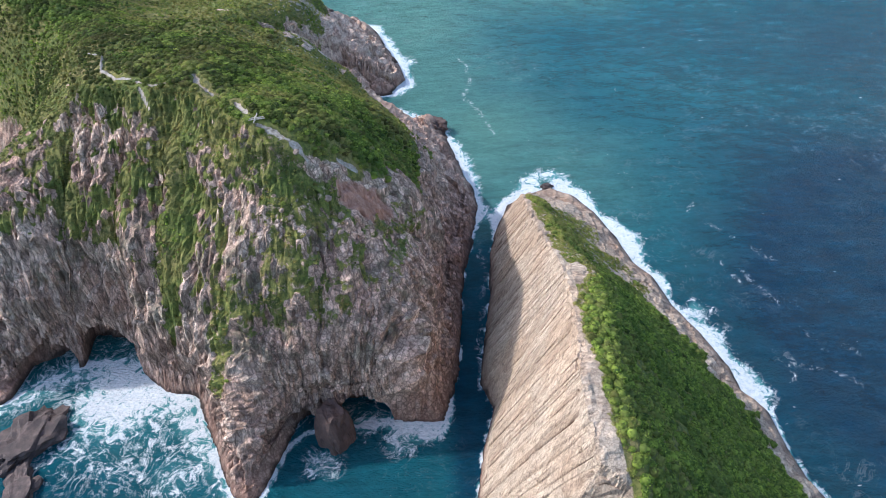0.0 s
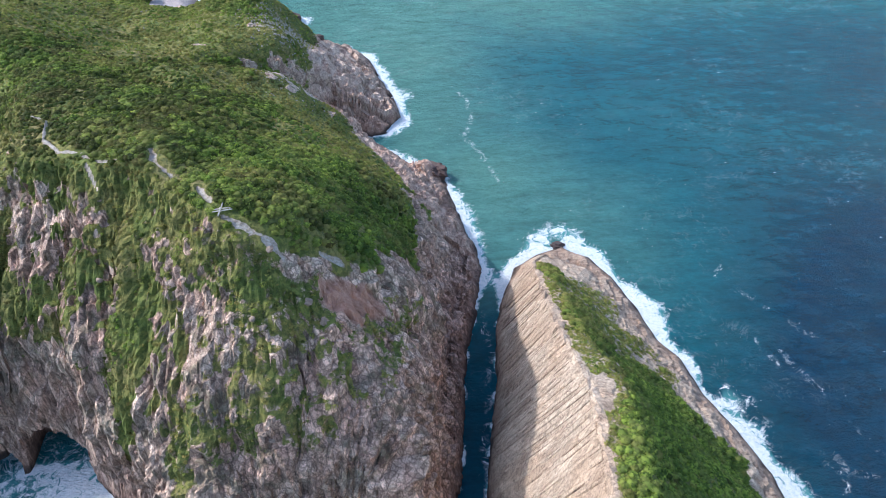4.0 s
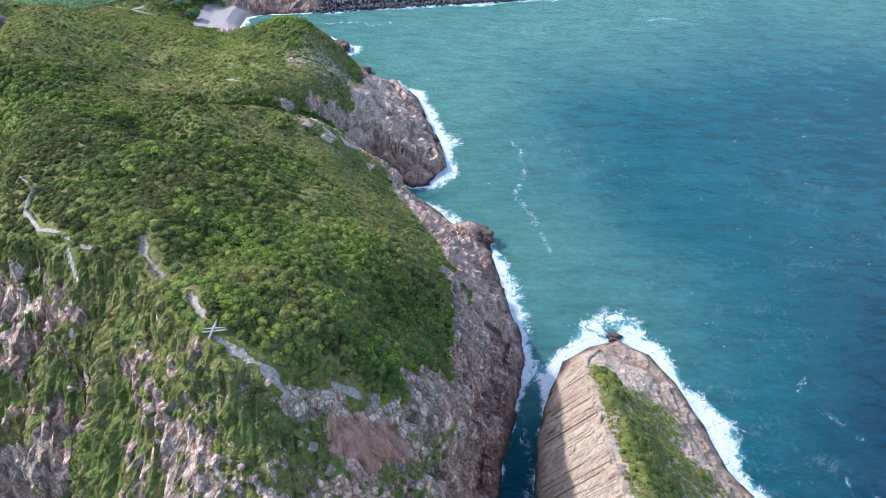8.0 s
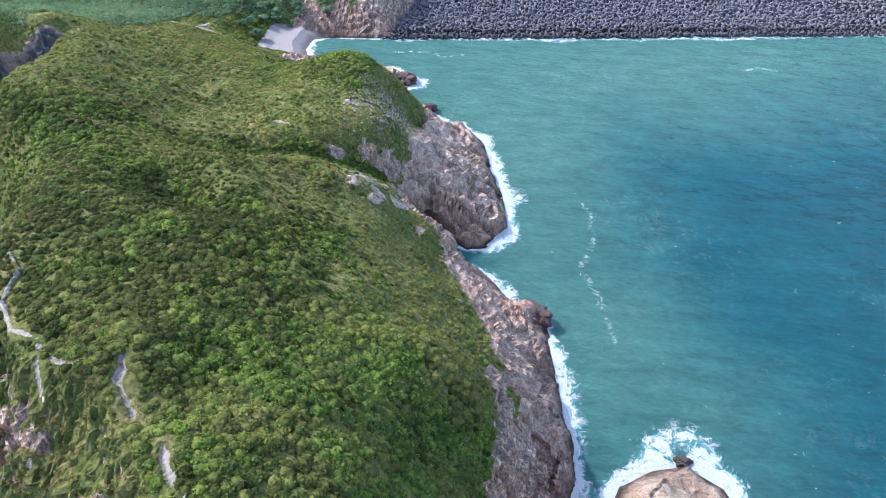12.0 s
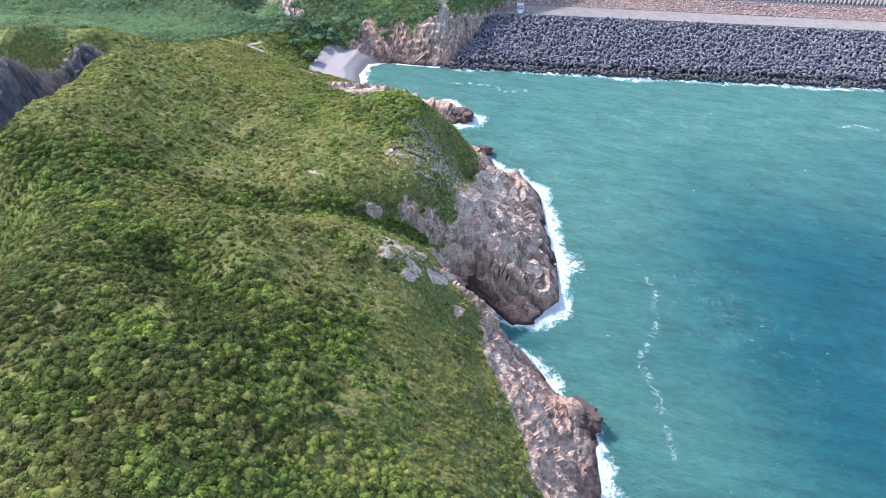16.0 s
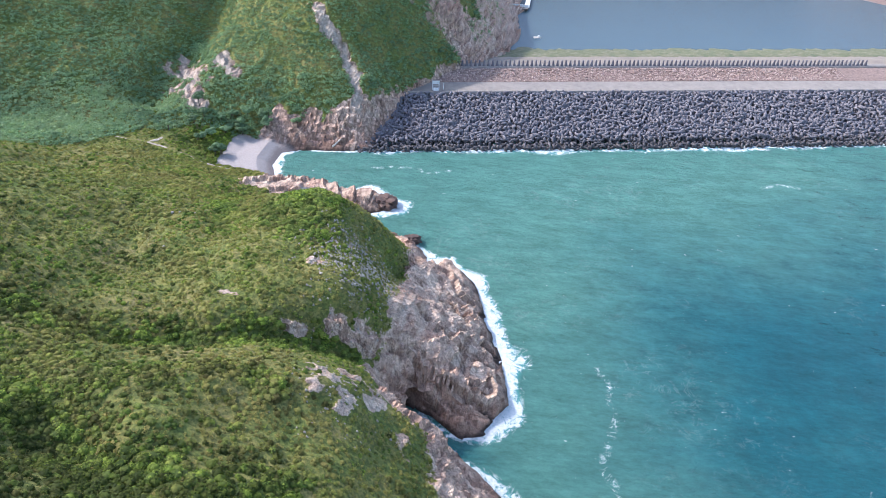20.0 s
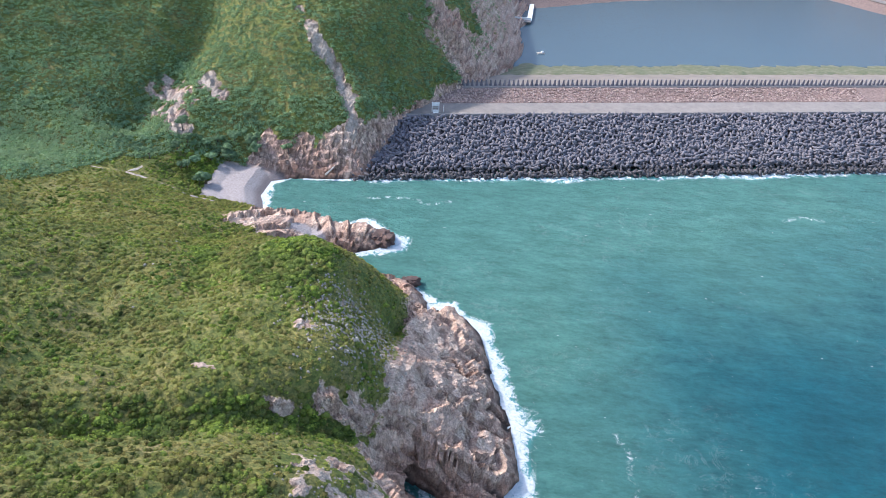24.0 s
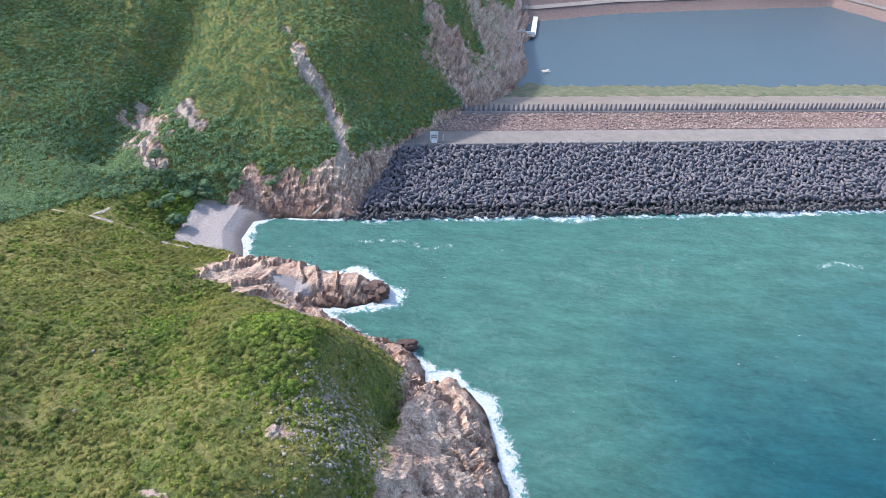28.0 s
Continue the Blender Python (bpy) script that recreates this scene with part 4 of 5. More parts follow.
# the main dam on the far side of the pool
FAR_EDGE = [(-60, 640), (-24, 652), (31, 684), (100, 712), (180, 742), (196, 726), (212, 708), (300, 640), (420, 560)]
FAR_IN = [Vector((-0.3, 1)), Vector((-0.3, 1)), Vector((-0.45, 1)), Vector((-0.37, 1)), Vector((0.5, 1)), Vector((1, 0.9)), Vector((1, 0.8)), Vector((0.7, 1)), Vector((0.7, 1))]
fv, fp = [], [(-6, 1), (0, 3), (8, 6.5), (9, 7.4), (17, 7.6), (18, 8.5), (60, 30), (120, 62), (300, 90)]
fe, fi = [], []
for (p0, i0), (p1, i1) in zip(zip(FAR_EDGE, FAR_IN), zip(FAR_EDGE[1:], FAR_IN[1:])):
    for k in range(12):
        fe.append(Vector(p0).lerp(Vector(p1), k / 12)), fi.append(i0.normalized().lerp(i1.normalized(), k / 12))
for k, (e0, i0) in enumerate(zip(fe, fi)):
    for j, (off, z) in enumerate(fp):
        q = e0 + i0 * (off + (0.8 * random.random() if j < 2 else 0))
        fv.append((q.x, q.y, z + 0.5 * (random.random() - 0.5) * (j not in (3, 4))))
tagged(part_of("far_embankment", mesh_of("far_embankment", np.array(fv), grid_faces(len(fp), len(fe))), RIPRAP), "reddish stone embankment beyond the pool", "embankment", kind="structure")
road_v = []
for e0, i0 in zip(fe, fi):
    for off in (9.2, 16.8):
        q = e0 + i0 * off
        road_v.append((q.x, q.y, 7.95))
tagged(part_of("embankment_road", mesh_of("embankment_road", np.array(road_v), grid_faces(2, len(fe))), CONCRETE), "pale service road round the pool", "road", kind="structure")


# ---- armour blocks ----
def taper(bm, p0, p1, r0, r1, sides=8):
    """A tapered prism with small chamfers at both ends."""
    axis = (p1 - p0).normalized()
    a = axis.orthogonal().normalized()
    b = axis.cross(a)
    rings = []
    for f, r in ((0, r0 * 0.78), (0.06, r0), (0.94, r1), (1, r1 * 0.78)):
        c = p0.lerp(p1, f)
        rings.append([bm.verts.new(c + (a * math.cos(2 * math.pi * (k + 0.5) / sides) + b * math.sin(2 * math.pi * (k + 0.5) / sides)) * r) for k in range(sides)])
    for lo, hi in zip(rings, rings[1:]):
        for k in range(sides):
            bm.faces.new((lo[k], lo[(k + 1) % sides], hi[(k + 1) % sides], hi[k]))
    bm.faces.new(rings[0][::-1])
    bm.faces.new(rings[-1])


def fluke_mesh(name, length, r, waist, ends=((-1, 0.6), (-0.93, 0.82), (0, 1), (0.93, 0.82), (1, 0.6))):
    """A bar with chamfered ends, thinner towards its tips."""
    bm = bmesh.new()
    rings = []
    for f, share in ends:
        rad = r * (waist if f == 0 else share)
        rings.append([bm.verts.new((rad * math.cos(math.pi * (k + 0.5) / 4), rad * math.sin(math.pi * (k + 0.5) / 4), f * length / 2)) for k in range(8)])
    for lo, hi in zip(rings, rings[1:]):
        for k in range(8):
            bm.faces.new((lo[k], lo[(k + 1) % 8], hi[(k + 1) % 8], hi[k]))
    bm.faces.new(rings[0][::-1])
    bm.faces.new(rings[-1])
    me = bpy.data.meshes.new(name)
    bm.to_mesh(me)
    bm.free()
    return me


def block_concrete():
    m, t, b = material("weathered_concrete")
    n = Nodes(t)
    tone = n.mix(0.5, n.each(), n.island())
    col = n.ramp(tone, (0.2, (0.100, 0.090, 0.104)), (0.5, (0.138, 0.124, 0.138)), (0.8, (0.185, 0.168, 0.178)))
    col = n.mix(n.band(n.noise(0.9, 6, 0.7), 0.45, 0.7), col, n.mix(0.55, col, (0.09, 0.083, 0.092)))
    z = n.math("ADD", n.height(), n.math("MULTIPLY", n.noise(0.3, 4), -3.0))
    col = n.mix(n.band(z, -0.8, 2.5), (0.07, 0.062, 0.062), col)
    n.put(b.inputs["Base Color"], col)
    b.inputs["Roughness"].default_value = 0.9
    n.put(b.inputs["Normal"], n.bump(n.noise(3, 5, 0.7), 0.4, 0.1))
    return m


BLOCK = block_concrete()
FLUKE, SHANK = fluke_mesh("fluke", 2.9, 0.55, 1.12), fluke_mesh("shank", 2.1, 0.58, 0.98)
PLAIN_ENDS = ((-1, 0.76), (0, 1), (1, 0.76))
FLUKE_FAR, SHANK_FAR = fluke_mesh("fluke_far", 2.9, 0.55, 1.12, PLAIN_ENDS), fluke_mesh("shank_far", 2.1, 0.58, 0.98, PLAIN_ENDS)
FLUKE.materials.append(BLOCK), SHANK.materials.append(BLOCK)
dolos = new("dolos")
DOLOS_PARTS = [("fluke", FLUKE, pose(-1.0, 0, 0)), ("fluke", FLUKE, pose(1.0, 0, 0, 90)), ("shank", SHANK, pose(0, 0, 0, 0, 90))]
for part_name, me, m in DOLOS_PARTS:
    ob = part_of(part_name, me, BLOCK, dolos)
    ob.matrix_basis = m
tagged(dolos, "grey weathered concrete dolos heaped on the dam", "dolos", "dolosse heaped on the dam")
rng = random.Random(11)
single, rest = 0, []
for b0 in (-1.4 + 1.55 * k for k in range(24)):
    a = -6 + rng.random() * 2
    while a < 400:
        step = 1.75 + rng.random() * 0.7 if a < 225 else 3.6
        up = rng.random() < 0.33
        turn = Euler((rng.uniform(-0.5, 0.5) + (1.57 if up and rng.random() < 0.5 else 0), rng.uniform(-0.6, 0.6) + (1.57 if up else 0), rng.uniform(0, 6.28)))
        zz = (0.05 if b0 < 3 else 0.27 * b0 + 0.6) + rng.uniform(-0.35, 0.5) + 0.25
        m = Matrix.LocRotScale(Vector(dam_place(a, b0 + rng.uniform(-0.8, 0.8), zz)), turn, Vector((1, 1, 1)) * rng.uniform(0.92, 1.06))
        if a < 20 and single < 290:
            (copy_thing(dolos, m) if single else dolos).matrix_basis = m
            single += 1
        else:
            rest.append(m)
        a += step


def joined(name, pieces, mats, material, label, category):
    """Many copies of a thing of a few pieces as a single object."""
    vs, fs, base = [], [], 0
    M = np.array([np.array(m) for m in mats])
    for me, own in pieces:
        co = np.empty(len(me.vertices) * 3)
        me.vertices.foreach_get("co", co)
        co = np.c_[co.reshape(-1, 3), np.ones(len(me.vertices))] @ np.array(own).T
        polys = [tuple(p.vertices[:]) for p in me.polygons]
        quads = [f for f in polys if len(f) == 4] + [q for f in polys if len(f) == 8 for q in ((f[0], f[1], f[2], f[3]), (f[0], f[3], f[4], f[7]), (f[4], f[5], f[6], f[7]))]
        vs.append(np.einsum("nij,vj->nvi", M, co)[..., :3].reshape(-1, 3))
        fs.append((np.array(quads)[None] + (base + np.arange(len(mats)) * len(co))[:, None, None]).reshape(-1, 4))
        base += len(mats) * len(co)
    return tagged(part_of(name, mesh_of(name, np.concatenate(vs), np.concatenate(fs)), material), label, category, kind="stuff")


joined("dolosse", [(FLUKE_FAR if n_ == "fluke" else SHANK_FAR, m) for n_, _, m in DOLOS_PARTS], rest, BLOCK, "heap of grey weathered concrete dolosse along the dam", "dolosse")

# upright blocks in a row above the pool
bm = bmesh.new()
taper(bm, Vector((0, 0, -0.1)), Vector((0, 0, 1.0)), 0.85, 0.62)
taper(bm, Vector((0, 0, 0.95)), Vector((0, 0, 2.8)), 0.55, 0.36)
PEG = bpy.data.meshes.new("upright_block")
bm.to_mesh(PEG)
bm.free()
PEG.materials.append(BLOCK)
for k in range(112):
    ob = new("upright_block", PEG)
    ob.matrix_world = pose(*dam_place(14 + 2.2 * k, 64.8 + rng.uniform(-0.15, 0.15), 12.7), rng.uniform(-3, 3), rng.uniform(-3, 3), rng.uniform(0, 90))
    tagged(ob, "dark grey upright concrete block on the kerb", "concrete block", "upright blocks above the pool")


# ---- rocks ----
def boulder_mesh(name, seed, rough=0.35, cuts=3):
    bm = bmesh.new()
    bmesh.ops.create_icosphere(bm, subdivisions=cuts, radius=1)
    for v in bm.verts:
        p = v.co * 1.3 + Vector((seed * 7.1, seed * 3.3, seed))
        f = 1 + rough * noise.noise(p) + 0.5 * rough * noise.noise(p * 2.7) + 0.6 * rough * noise.cell(p * 1.7)
        v.co = v.co * f
        v.co.z = min(v.co.z, 0.82 + 0.1 * noise.noise(p * 2))
    me = bpy.data.meshes.new(name)
    bm.to_mesh(me)
    bm.free()
    return me


def sea_boulder(name, at, radii, turn, seed, material, label, category="rock", cuts=4, rough=0.4):
    ob = new(name, boulder_mesh(name, seed, rough, cuts))
    ob.data.materials.append(material)
    ob.matrix_world = pose(*at, 0, 0, turn) @ Matrix.Diagonal((*radii, 1))
    return tagged(ob, label, category)


WET = plain_rock("wet_rock", (0.16, 0.11, 0.09), (0.085, 0.06, 0.052), (0.04, 0.03, 0.028), 0.6)
BROWN = plain_rock("brown_rock", (0.17, 0.105, 0.08), (0.105, 0.062, 0.048), (0.05, 0.032, 0.028), 0.5)
PALE = plain_rock("pale_stone", (0.54, 0.48, 0.40), (0.42, 0.365, 0.30), (0.22, 0.185, 0.15), 1.6)
sea_boulder("sea_rock", (-97, 100, 0.2), (5.5, 9, 4.0), -20, 1, WET, "dark wet rock standing in white surf")
sea_boulder("sea_rock", (-93.5, 87, 0), (3.5, 6, 2.6), 15, 2, WET, "dark wet rock standing in white surf")
sea_boulder("sea_rock", (-103, 92, 0), (2.6, 3.4, 1.4), 15, 9, WET, "small dark wet rock awash in surf")
sea_boulder("sea_rock", (40.5, 196.3, 0.1), (2.1, 1.3, 1.5), 15, 3, WET, "dark rock off the tip of the sea stack")
sea_boulder("rock_pillar", (-23.5, 99, 2.5), (4.2, 5.0, 10.5), 20, 5, BROWN, "reddish brown rock pillar between two sea caves", "rock pillar", rough=0.2)
sea_boulder("shore_rock", (3.2, 235, 2.2), (4.2, 2.8, 2.9), -35, 6, BROWN, "rounded reddish brown rock knob on the shore")
sea_boulder("shore_rock", (-49, 344, 1.2), (3.2, 2.0, 2.2), 20, 7, BROWN, "dark brown shore rock above the surf")
sea_boulder("shore_rock", (-62.5, 367, 1.4), (3.6, 4.2, 2.8), 20, 8, BROWN, "reddish brown rock at the end of the spit")

STONES = [boulder_mesh("stone", 20 + k, 0.45, 2) for k in range(4)]
for me in STONES:
    me.materials.append(PALE)
CLIFF_STONES = [boulder_mesh("cliff_stone", 30 + k, 0.6, 2) for k in range(4)]
for me in CLIFF_STONES:
    me.materials.append(plain_rock("cliff_stone", (0.44, 0.33, 0.25), (0.32, 0.235, 0.175), (0.16, 0.115, 0.088), 1.6) if me is CLIFF_STONES[0] else CLIFF_STONES[0].materials[0])


def on_land(x, y):
    j, i = int(np.searchsorted(ys, y)), int(np.searchsorted(xs, x))
    return P[min(j, NY - 1), min(i, NX - 1)]


# pale blocks on the cliff and the stony hill face: the larger ones singly
spread = [(-22, 121, 7, 7, 9), (-28, 112, 8, 7, 6), (-62, 126, 8, 8, 9), (-10, 122, 7, 8, 8), (-53, 285, 10, 11, 46), (-61, 278, 2, 1.5, 3), (-100, 290, 25, 30, 6)]
for cx, cy, rx, ry, count in spread:
    for k in range(count):
        q = on_land(rng.gauss(cx, rx * 0.5), rng.gauss(cy, ry * 0.5))
        ob = new("boulder", (CLIFF_STONES if cy < 200 else STONES)[k % 4])
        r = rng.uniform(0.35, 0.8) if cy < 200 else rng.uniform(0.22, 0.5)
        ob.matrix_world = pose(q[0], q[1], q[2] + 0.1 * r, rng.uniform(-30, 30), rng.uniform(-30, 30), rng.uniform(0, 360)) @ Matrix.Diagonal((r, r * rng.uniform(0.7, 1), r * rng.uniform(0.7, 1.3), 1))
        tagged(ob, "pale angular boulder lodged on the slope", "boulder", "boulders on the slopes")


# small stones, too many to count
chip = bmesh.new()
bmesh.ops.create_icosphere(chip, subdivisions=1, radius=1)
chip_v = np.array([v.co[:] for v in chip.verts]) * (0.75 + 0.5 * np.random.RandomState(3).rand(len(chip.verts), 1))
chip_f = np.array([[v.index for v in f.verts] for f in chip.faces])
chip.free()
gravel_at = []
gr = np.random.RandomState(9)
for cx, cy, rx, ry, count, lo, hi in [(-52, 286, 5.5, 7, 900, 0.16, 0.42), (-44, 240, 5, 6, 120, 0.15, 0.4)]:
    for x, y, r0, tz in zip(gr.normal(cx, rx, count), gr.normal(cy, ry, count), gr.uniform(lo, hi, count), gr.uniform(0, 6.28, count)):
        q = on_land(x, y)
        if q[2] > 6:
            c, s_ = math.cos(tz), math.sin(tz)
            gravel_at.append(np.c_[(chip_v[:, 0] * c - chip_v[:, 1] * s_) * r0 + q[0], (chip_v[:, 0] * s_ + chip_v[:, 1] * c) * r0 * 0.8 + q[1], chip_v[:, 2] * r0 * 1.1 + q[2] + 0.1 * r0])
chip_me = mesh_of("scree", np.concatenate(gravel_at), (chip_f[None] + (np.arange(len(gravel_at)) * len(chip_v))[:, None, None]).reshape(-1, 3))
tagged(part_of("scree", chip_me, PALE), "pale loose stones on the steep slopes", "scree", kind="stuff")

rubble = []
for a0, b0, r0, tz in zip(gr.uniform(-4, 240, 4200), gr.uniform(48.2, 61.8, 4200), gr.uniform(0.25, 0.62, 4200), gr.uniform(0, 6.28, 4200)):
    q = dam_place(a0, b0, 10.9 + 0.1 * (b0 - 48))
    c, s_ = math.cos(tz), math.sin(tz)
    rubble.append(np.c_[(chip_v[:, 0] * c - chip_v[:, 1] * s_) * r0 + q[0], (chip_v[:, 0] * s_ + chip_v[:, 1] * c) * r0 * 0.8 + q[1], chip_v[:, 2] * r0 * 0.8 + q[2] + 0.3])
rubble_me = mesh_of("rubble", np.concatenate(rubble), (chip_f[None] + (np.arange(len(rubble)) * len(chip_v))[:, None, None]).reshape(-1, 3))
RUBBLE, rt, rb = material("rubble_stone")
rn = Nodes(rt)
rn.put(rb.inputs["Base Color"], rn.ramp(rn.island(), (0.0, (0.20, 0.135, 0.118)), (0.5, (0.35, 0.24, 0.20)), (1.0, (0.50, 0.38, 0.32))))
rb.inputs["Roughness"].default_value = 0.9
tagged(part_of("rubble", rubble_me, RUBBLE), "reddish rubble stones between the road and the kerb", "rubble", kind="stuff")


# ---- scrub ----
def tuft(seed, leaves, leaf, core):
    """A low dome of leaf sprays over a dark core: places, triangles."""
    r = random.Random(seed)
    vs, fs = [], []
    if core:
        for ring, (z, rad) in enumerate(((-0.25, 0.85), (0.25, 0.82), (0.6, 0.5))):
            for k in range(6):
                t = 2 * math.pi * (k + 0.5 * ring) / 6
                q = rad * r.uniform(0.75, 1.0)
                vs.append((q * math.cos(t), q * math.sin(t), z))
        vs.append((0, 0, 0.74))
        for ring in (0, 1):
            for k in range(6):
                a, b = ring * 6 + k, ring * 6 + (k + 1) % 6
                fs += [(a, b, a + 6), (b, b + 6, a + 6)]
        fs += [(12 + k, 12 + (k + 1) % 6, 18) for k in range(6)]
    for k in range(leaves):
        z = r.uniform(0.0, 1.0) ** 0.8
        t, flat = r.uniform(0, 2 * math.pi), math.sqrt(max(0, 1 - z * z))
        lump = 0.82 + 0.3 * noise.noise(Vector((2.1 * math.cos(t) * flat + seed, 2.1 * math.sin(t) * flat, 2 * z)))
        c = Vector((math.cos(t) * flat, math.sin(t) * flat, z * 0.85)) * lump
        n = (c.normalized() + Vector((r.gauss(0, 0.5), r.gauss(0, 0.5), r.gauss(0.25, 0.4)))).normalized()
        a = n.orthogonal().normalized()
        a.rotate(Matrix.Rotation(r.uniform(0, 6.28), 3, n))
        b = n.cross(a)
        s = leaf * r.uniform(0.7, 1.3)
        base = len(vs)
        vs += [tuple(c - a * s * 0.9 - b * s * 0.6), tuple(c + a * s - b * s * 0.7 + n * s * 0.3), tuple(c + b * s)]
        fs += [(base, base + 1, base + 2)]
    return np.array(vs), np.array(fs)


TUFTS = [tuft(s, 58, 0.18, True) for s in range(5)]
CROWNS = [tuft(70 + s, 26, 0.25, False) for s in range(4)]
SPARSE = [tuft(40 + s, 18, 0.36, False) for s in range(4)]


def planted(name, kinds, places, sizes, heights, tones, brightnesses, material, label, category):
    """Many tufts as one object; the tone is kept for every tuft."""
    r = np.random.RandomState(5)
    pick, turn = r.randint(0, len(kinds), len(places)), r.uniform(0, 2 * np.pi, len(places))
    vs, fs, ts, gs, base = [], [], [], [], 0
    for k, (tv, tf) in enumerate(kinds):
        own = np.nonzero(pick == k)[0]
        if not len(own):
            continue
        c, s = np.cos(turn[own])[:, None], np.sin(turn[own])[:, None]
        x = (tv[None, :, 0] * c - tv[None, :, 1] * s) * sizes[own][:, None] + places[own, 0][:, None]
        y = (tv[None, :, 0] * s + tv[None, :, 1] * c) * sizes[own][:, None] + places[own, 1][:, None]
        z = tv[None, :, 2] * (sizes[own] * heights[own])[:, None] + places[own, 2][:, None]
        vs.append(np.stack([x, y, z], -1).reshape(-1, 3))
        fs.append((tf[None] + (base + np.arange(len(own)) * len(tv))[:, None, None]).reshape(-1, 3))
        ts.append(np.repeat(tones[own], len(tv)))
        gs.append(np.repeat(brightnesses[own], len(tv)))
        base += len(own) * len(tv)
    me = mesh_of(name, np.concatenate(vs), np.concatenate(fs))
    set_attr(me, "tone", np.concatenate(ts))
    set_attr(me, "brightness", np.concatenate(gs))
    return tagged(part_of(name, me, material), label, category, kind="stuff")


def scatter(PP, weight, gx, gy, count, seed):
    """Places drawn from a grid of ground places by weight per square metre."""
    r = np.random.RandomState(seed)
    area = np.gradient(gx)[None, :] * np.gradient(gy)[:, None]
    w = (weight * area).ravel()
    w /= w.sum()
    at = r.choice(w.size, count, p=w)
    j, i = np.minimum(at // len(gx), len(gy) - 2), np.minimum(at % len(gx), len(gx) - 2)
    u, v = r.rand(count)[:, None], r.rand(count)[:, None]
    q = (PP[j, i] * (1 - u) + PP[j, i + 1] * u) * (1 - v) + (PP[j + 1, i] * (1 - u) + PP[j + 1, i + 1] * u) * v
    return q, at, r


def brightness_of(q, r, low=0.5):
    """Darker bushes in the west of the headland and brighter ones in the east, in groups."""
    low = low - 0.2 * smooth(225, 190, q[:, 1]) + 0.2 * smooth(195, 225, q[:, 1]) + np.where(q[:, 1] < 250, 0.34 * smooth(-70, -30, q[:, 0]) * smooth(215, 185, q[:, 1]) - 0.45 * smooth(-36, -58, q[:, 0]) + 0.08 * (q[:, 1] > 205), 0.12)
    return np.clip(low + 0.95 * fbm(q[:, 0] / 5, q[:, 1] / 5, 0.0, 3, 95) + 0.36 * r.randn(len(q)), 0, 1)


lush = smooth(-82, -57, X - 0.15 * (Y - 180) + 12 * wob) * smooth(222, 200, Y + 12 * wob) * (Y < 260) * (1 - 0.75 * smooth(166, 184, Y + 8 * wob) * smooth(-48, -32, X + 6 * wob))
lush = np.maximum(lush, 0.8 * smooth(1.2, 0.6, np.hypot((X + 68) / 15, (Y - 300) / 14) + 0.8 * wob))
lush = np.maximum(lush, 0.8 * smooth(1.2, 0.7, np.hypot((X + 56) / 10, (Y - 232) / 7) + 0.8 * wob))
hollow = np.exp(-((line_distance(X, Y, [(-34, 261), (-45, 264), (-58, 258), (-72, 250), (-90, 240), (-120, 232)]) / 5) ** 2)) + 0.8 * np.exp(-((line_distance(X, Y, [(-88, 292), (-98, 312), (-104, 330)]) / 6) ** 2)) + 0.8 * np.exp(-((line_distance(X, Y, [(-60, 196), (-80, 206), (-100, 218), (-130, 225)]) / 5) ** 2))
hollow += np.exp(-(np.hypot(X + 135, Y - 390) / 16) ** 2) * 1.2
clump = smooth(0.0, 0.22, fbm(X / 7, Y / 7, 0.3, 4, 81))
view = (X > -185) * (Y > 84) * (Y < 402)
below_rim = below * (Y < 190)
lush = lush * (1 - below_rim)
west_scrub = 0.75 * smooth(-62, -82, X + 8 * wob) * smooth(240, 205, Y + 12 * wob) * (1 - 0.5 * below) + 0.14 * smooth(-80, -100, X)
open_ground = smooth(0.9, 0.3, worn)
dense = smooth(0.4, 0.7, veg) * open_ground * (1 - 0.55 * below_rim) * np.clip(0.07 + 0.9 * lush + 0.22 * clump + 0.8 * hollow + west_scrub, 0, 1.3) * view * smooth(-230, -120, X + 0 * Y)
dense += 1.1 * smooth(1.2, 0.6, np.hypot((X + 55.5) / 4, (Y - 125) / 5) + 0.5 * fine)
q, at, r = scatter(P, dense, xs, ys, 19500, 3)
green = np.clip(lush + hollow, 0, 1).ravel()[at]
size = np.where(green > 0.5, r.uniform(0.5, 1.2, len(q)), r.uniform(0.32, 0.85, len(q))) * (1 - 0.35 * below_rim.ravel()[at]) * (1 + 0.35 * r.rand(len(q)) ** 3)
green = np.clip(green + 0.8 * west_scrub.ravel()[at], 0, 1)
tone = np.clip(0.32 * (1 - green) + 0.16 * r.randn(len(q)) + 1.0 * fbm(q[:, 0] / 11, q[:, 1] / 11, 0.0, 3, 91) - 0.05, 0, 0.85)
tone *= smooth(4, 9, np.hypot(q[:, 0] + 55, q[:, 1] - 123))
planted("scrub", TUFTS, q, size, r.uniform(0.6, 0.95, len(q)), tone, np.maximum((brightness_of(q, r, 0.66) - 0.10 * (green < 0.4) * (q[:, 1] > 200)).clip(0, 1) * (1 - 0.4 * below_rim.ravel()[at]), smooth(9, 5, np.hypot(q[:, 0] + 55, q[:, 1] - 123))), SHRUB, "dense green coastal scrub covering the headland", "scrub")
q, at, r = scatter(P, smooth(0.35, 0.6, veg) * open_ground * view * (1 - 0.7 * lush) * smooth(-230, -130, X + 0 * Y), xs, ys, 30000, 4)
tone = np.clip(0.55 + 0.25 * r.randn(len(q)) + 0.7 * wob.ravel()[at], 0, 1)
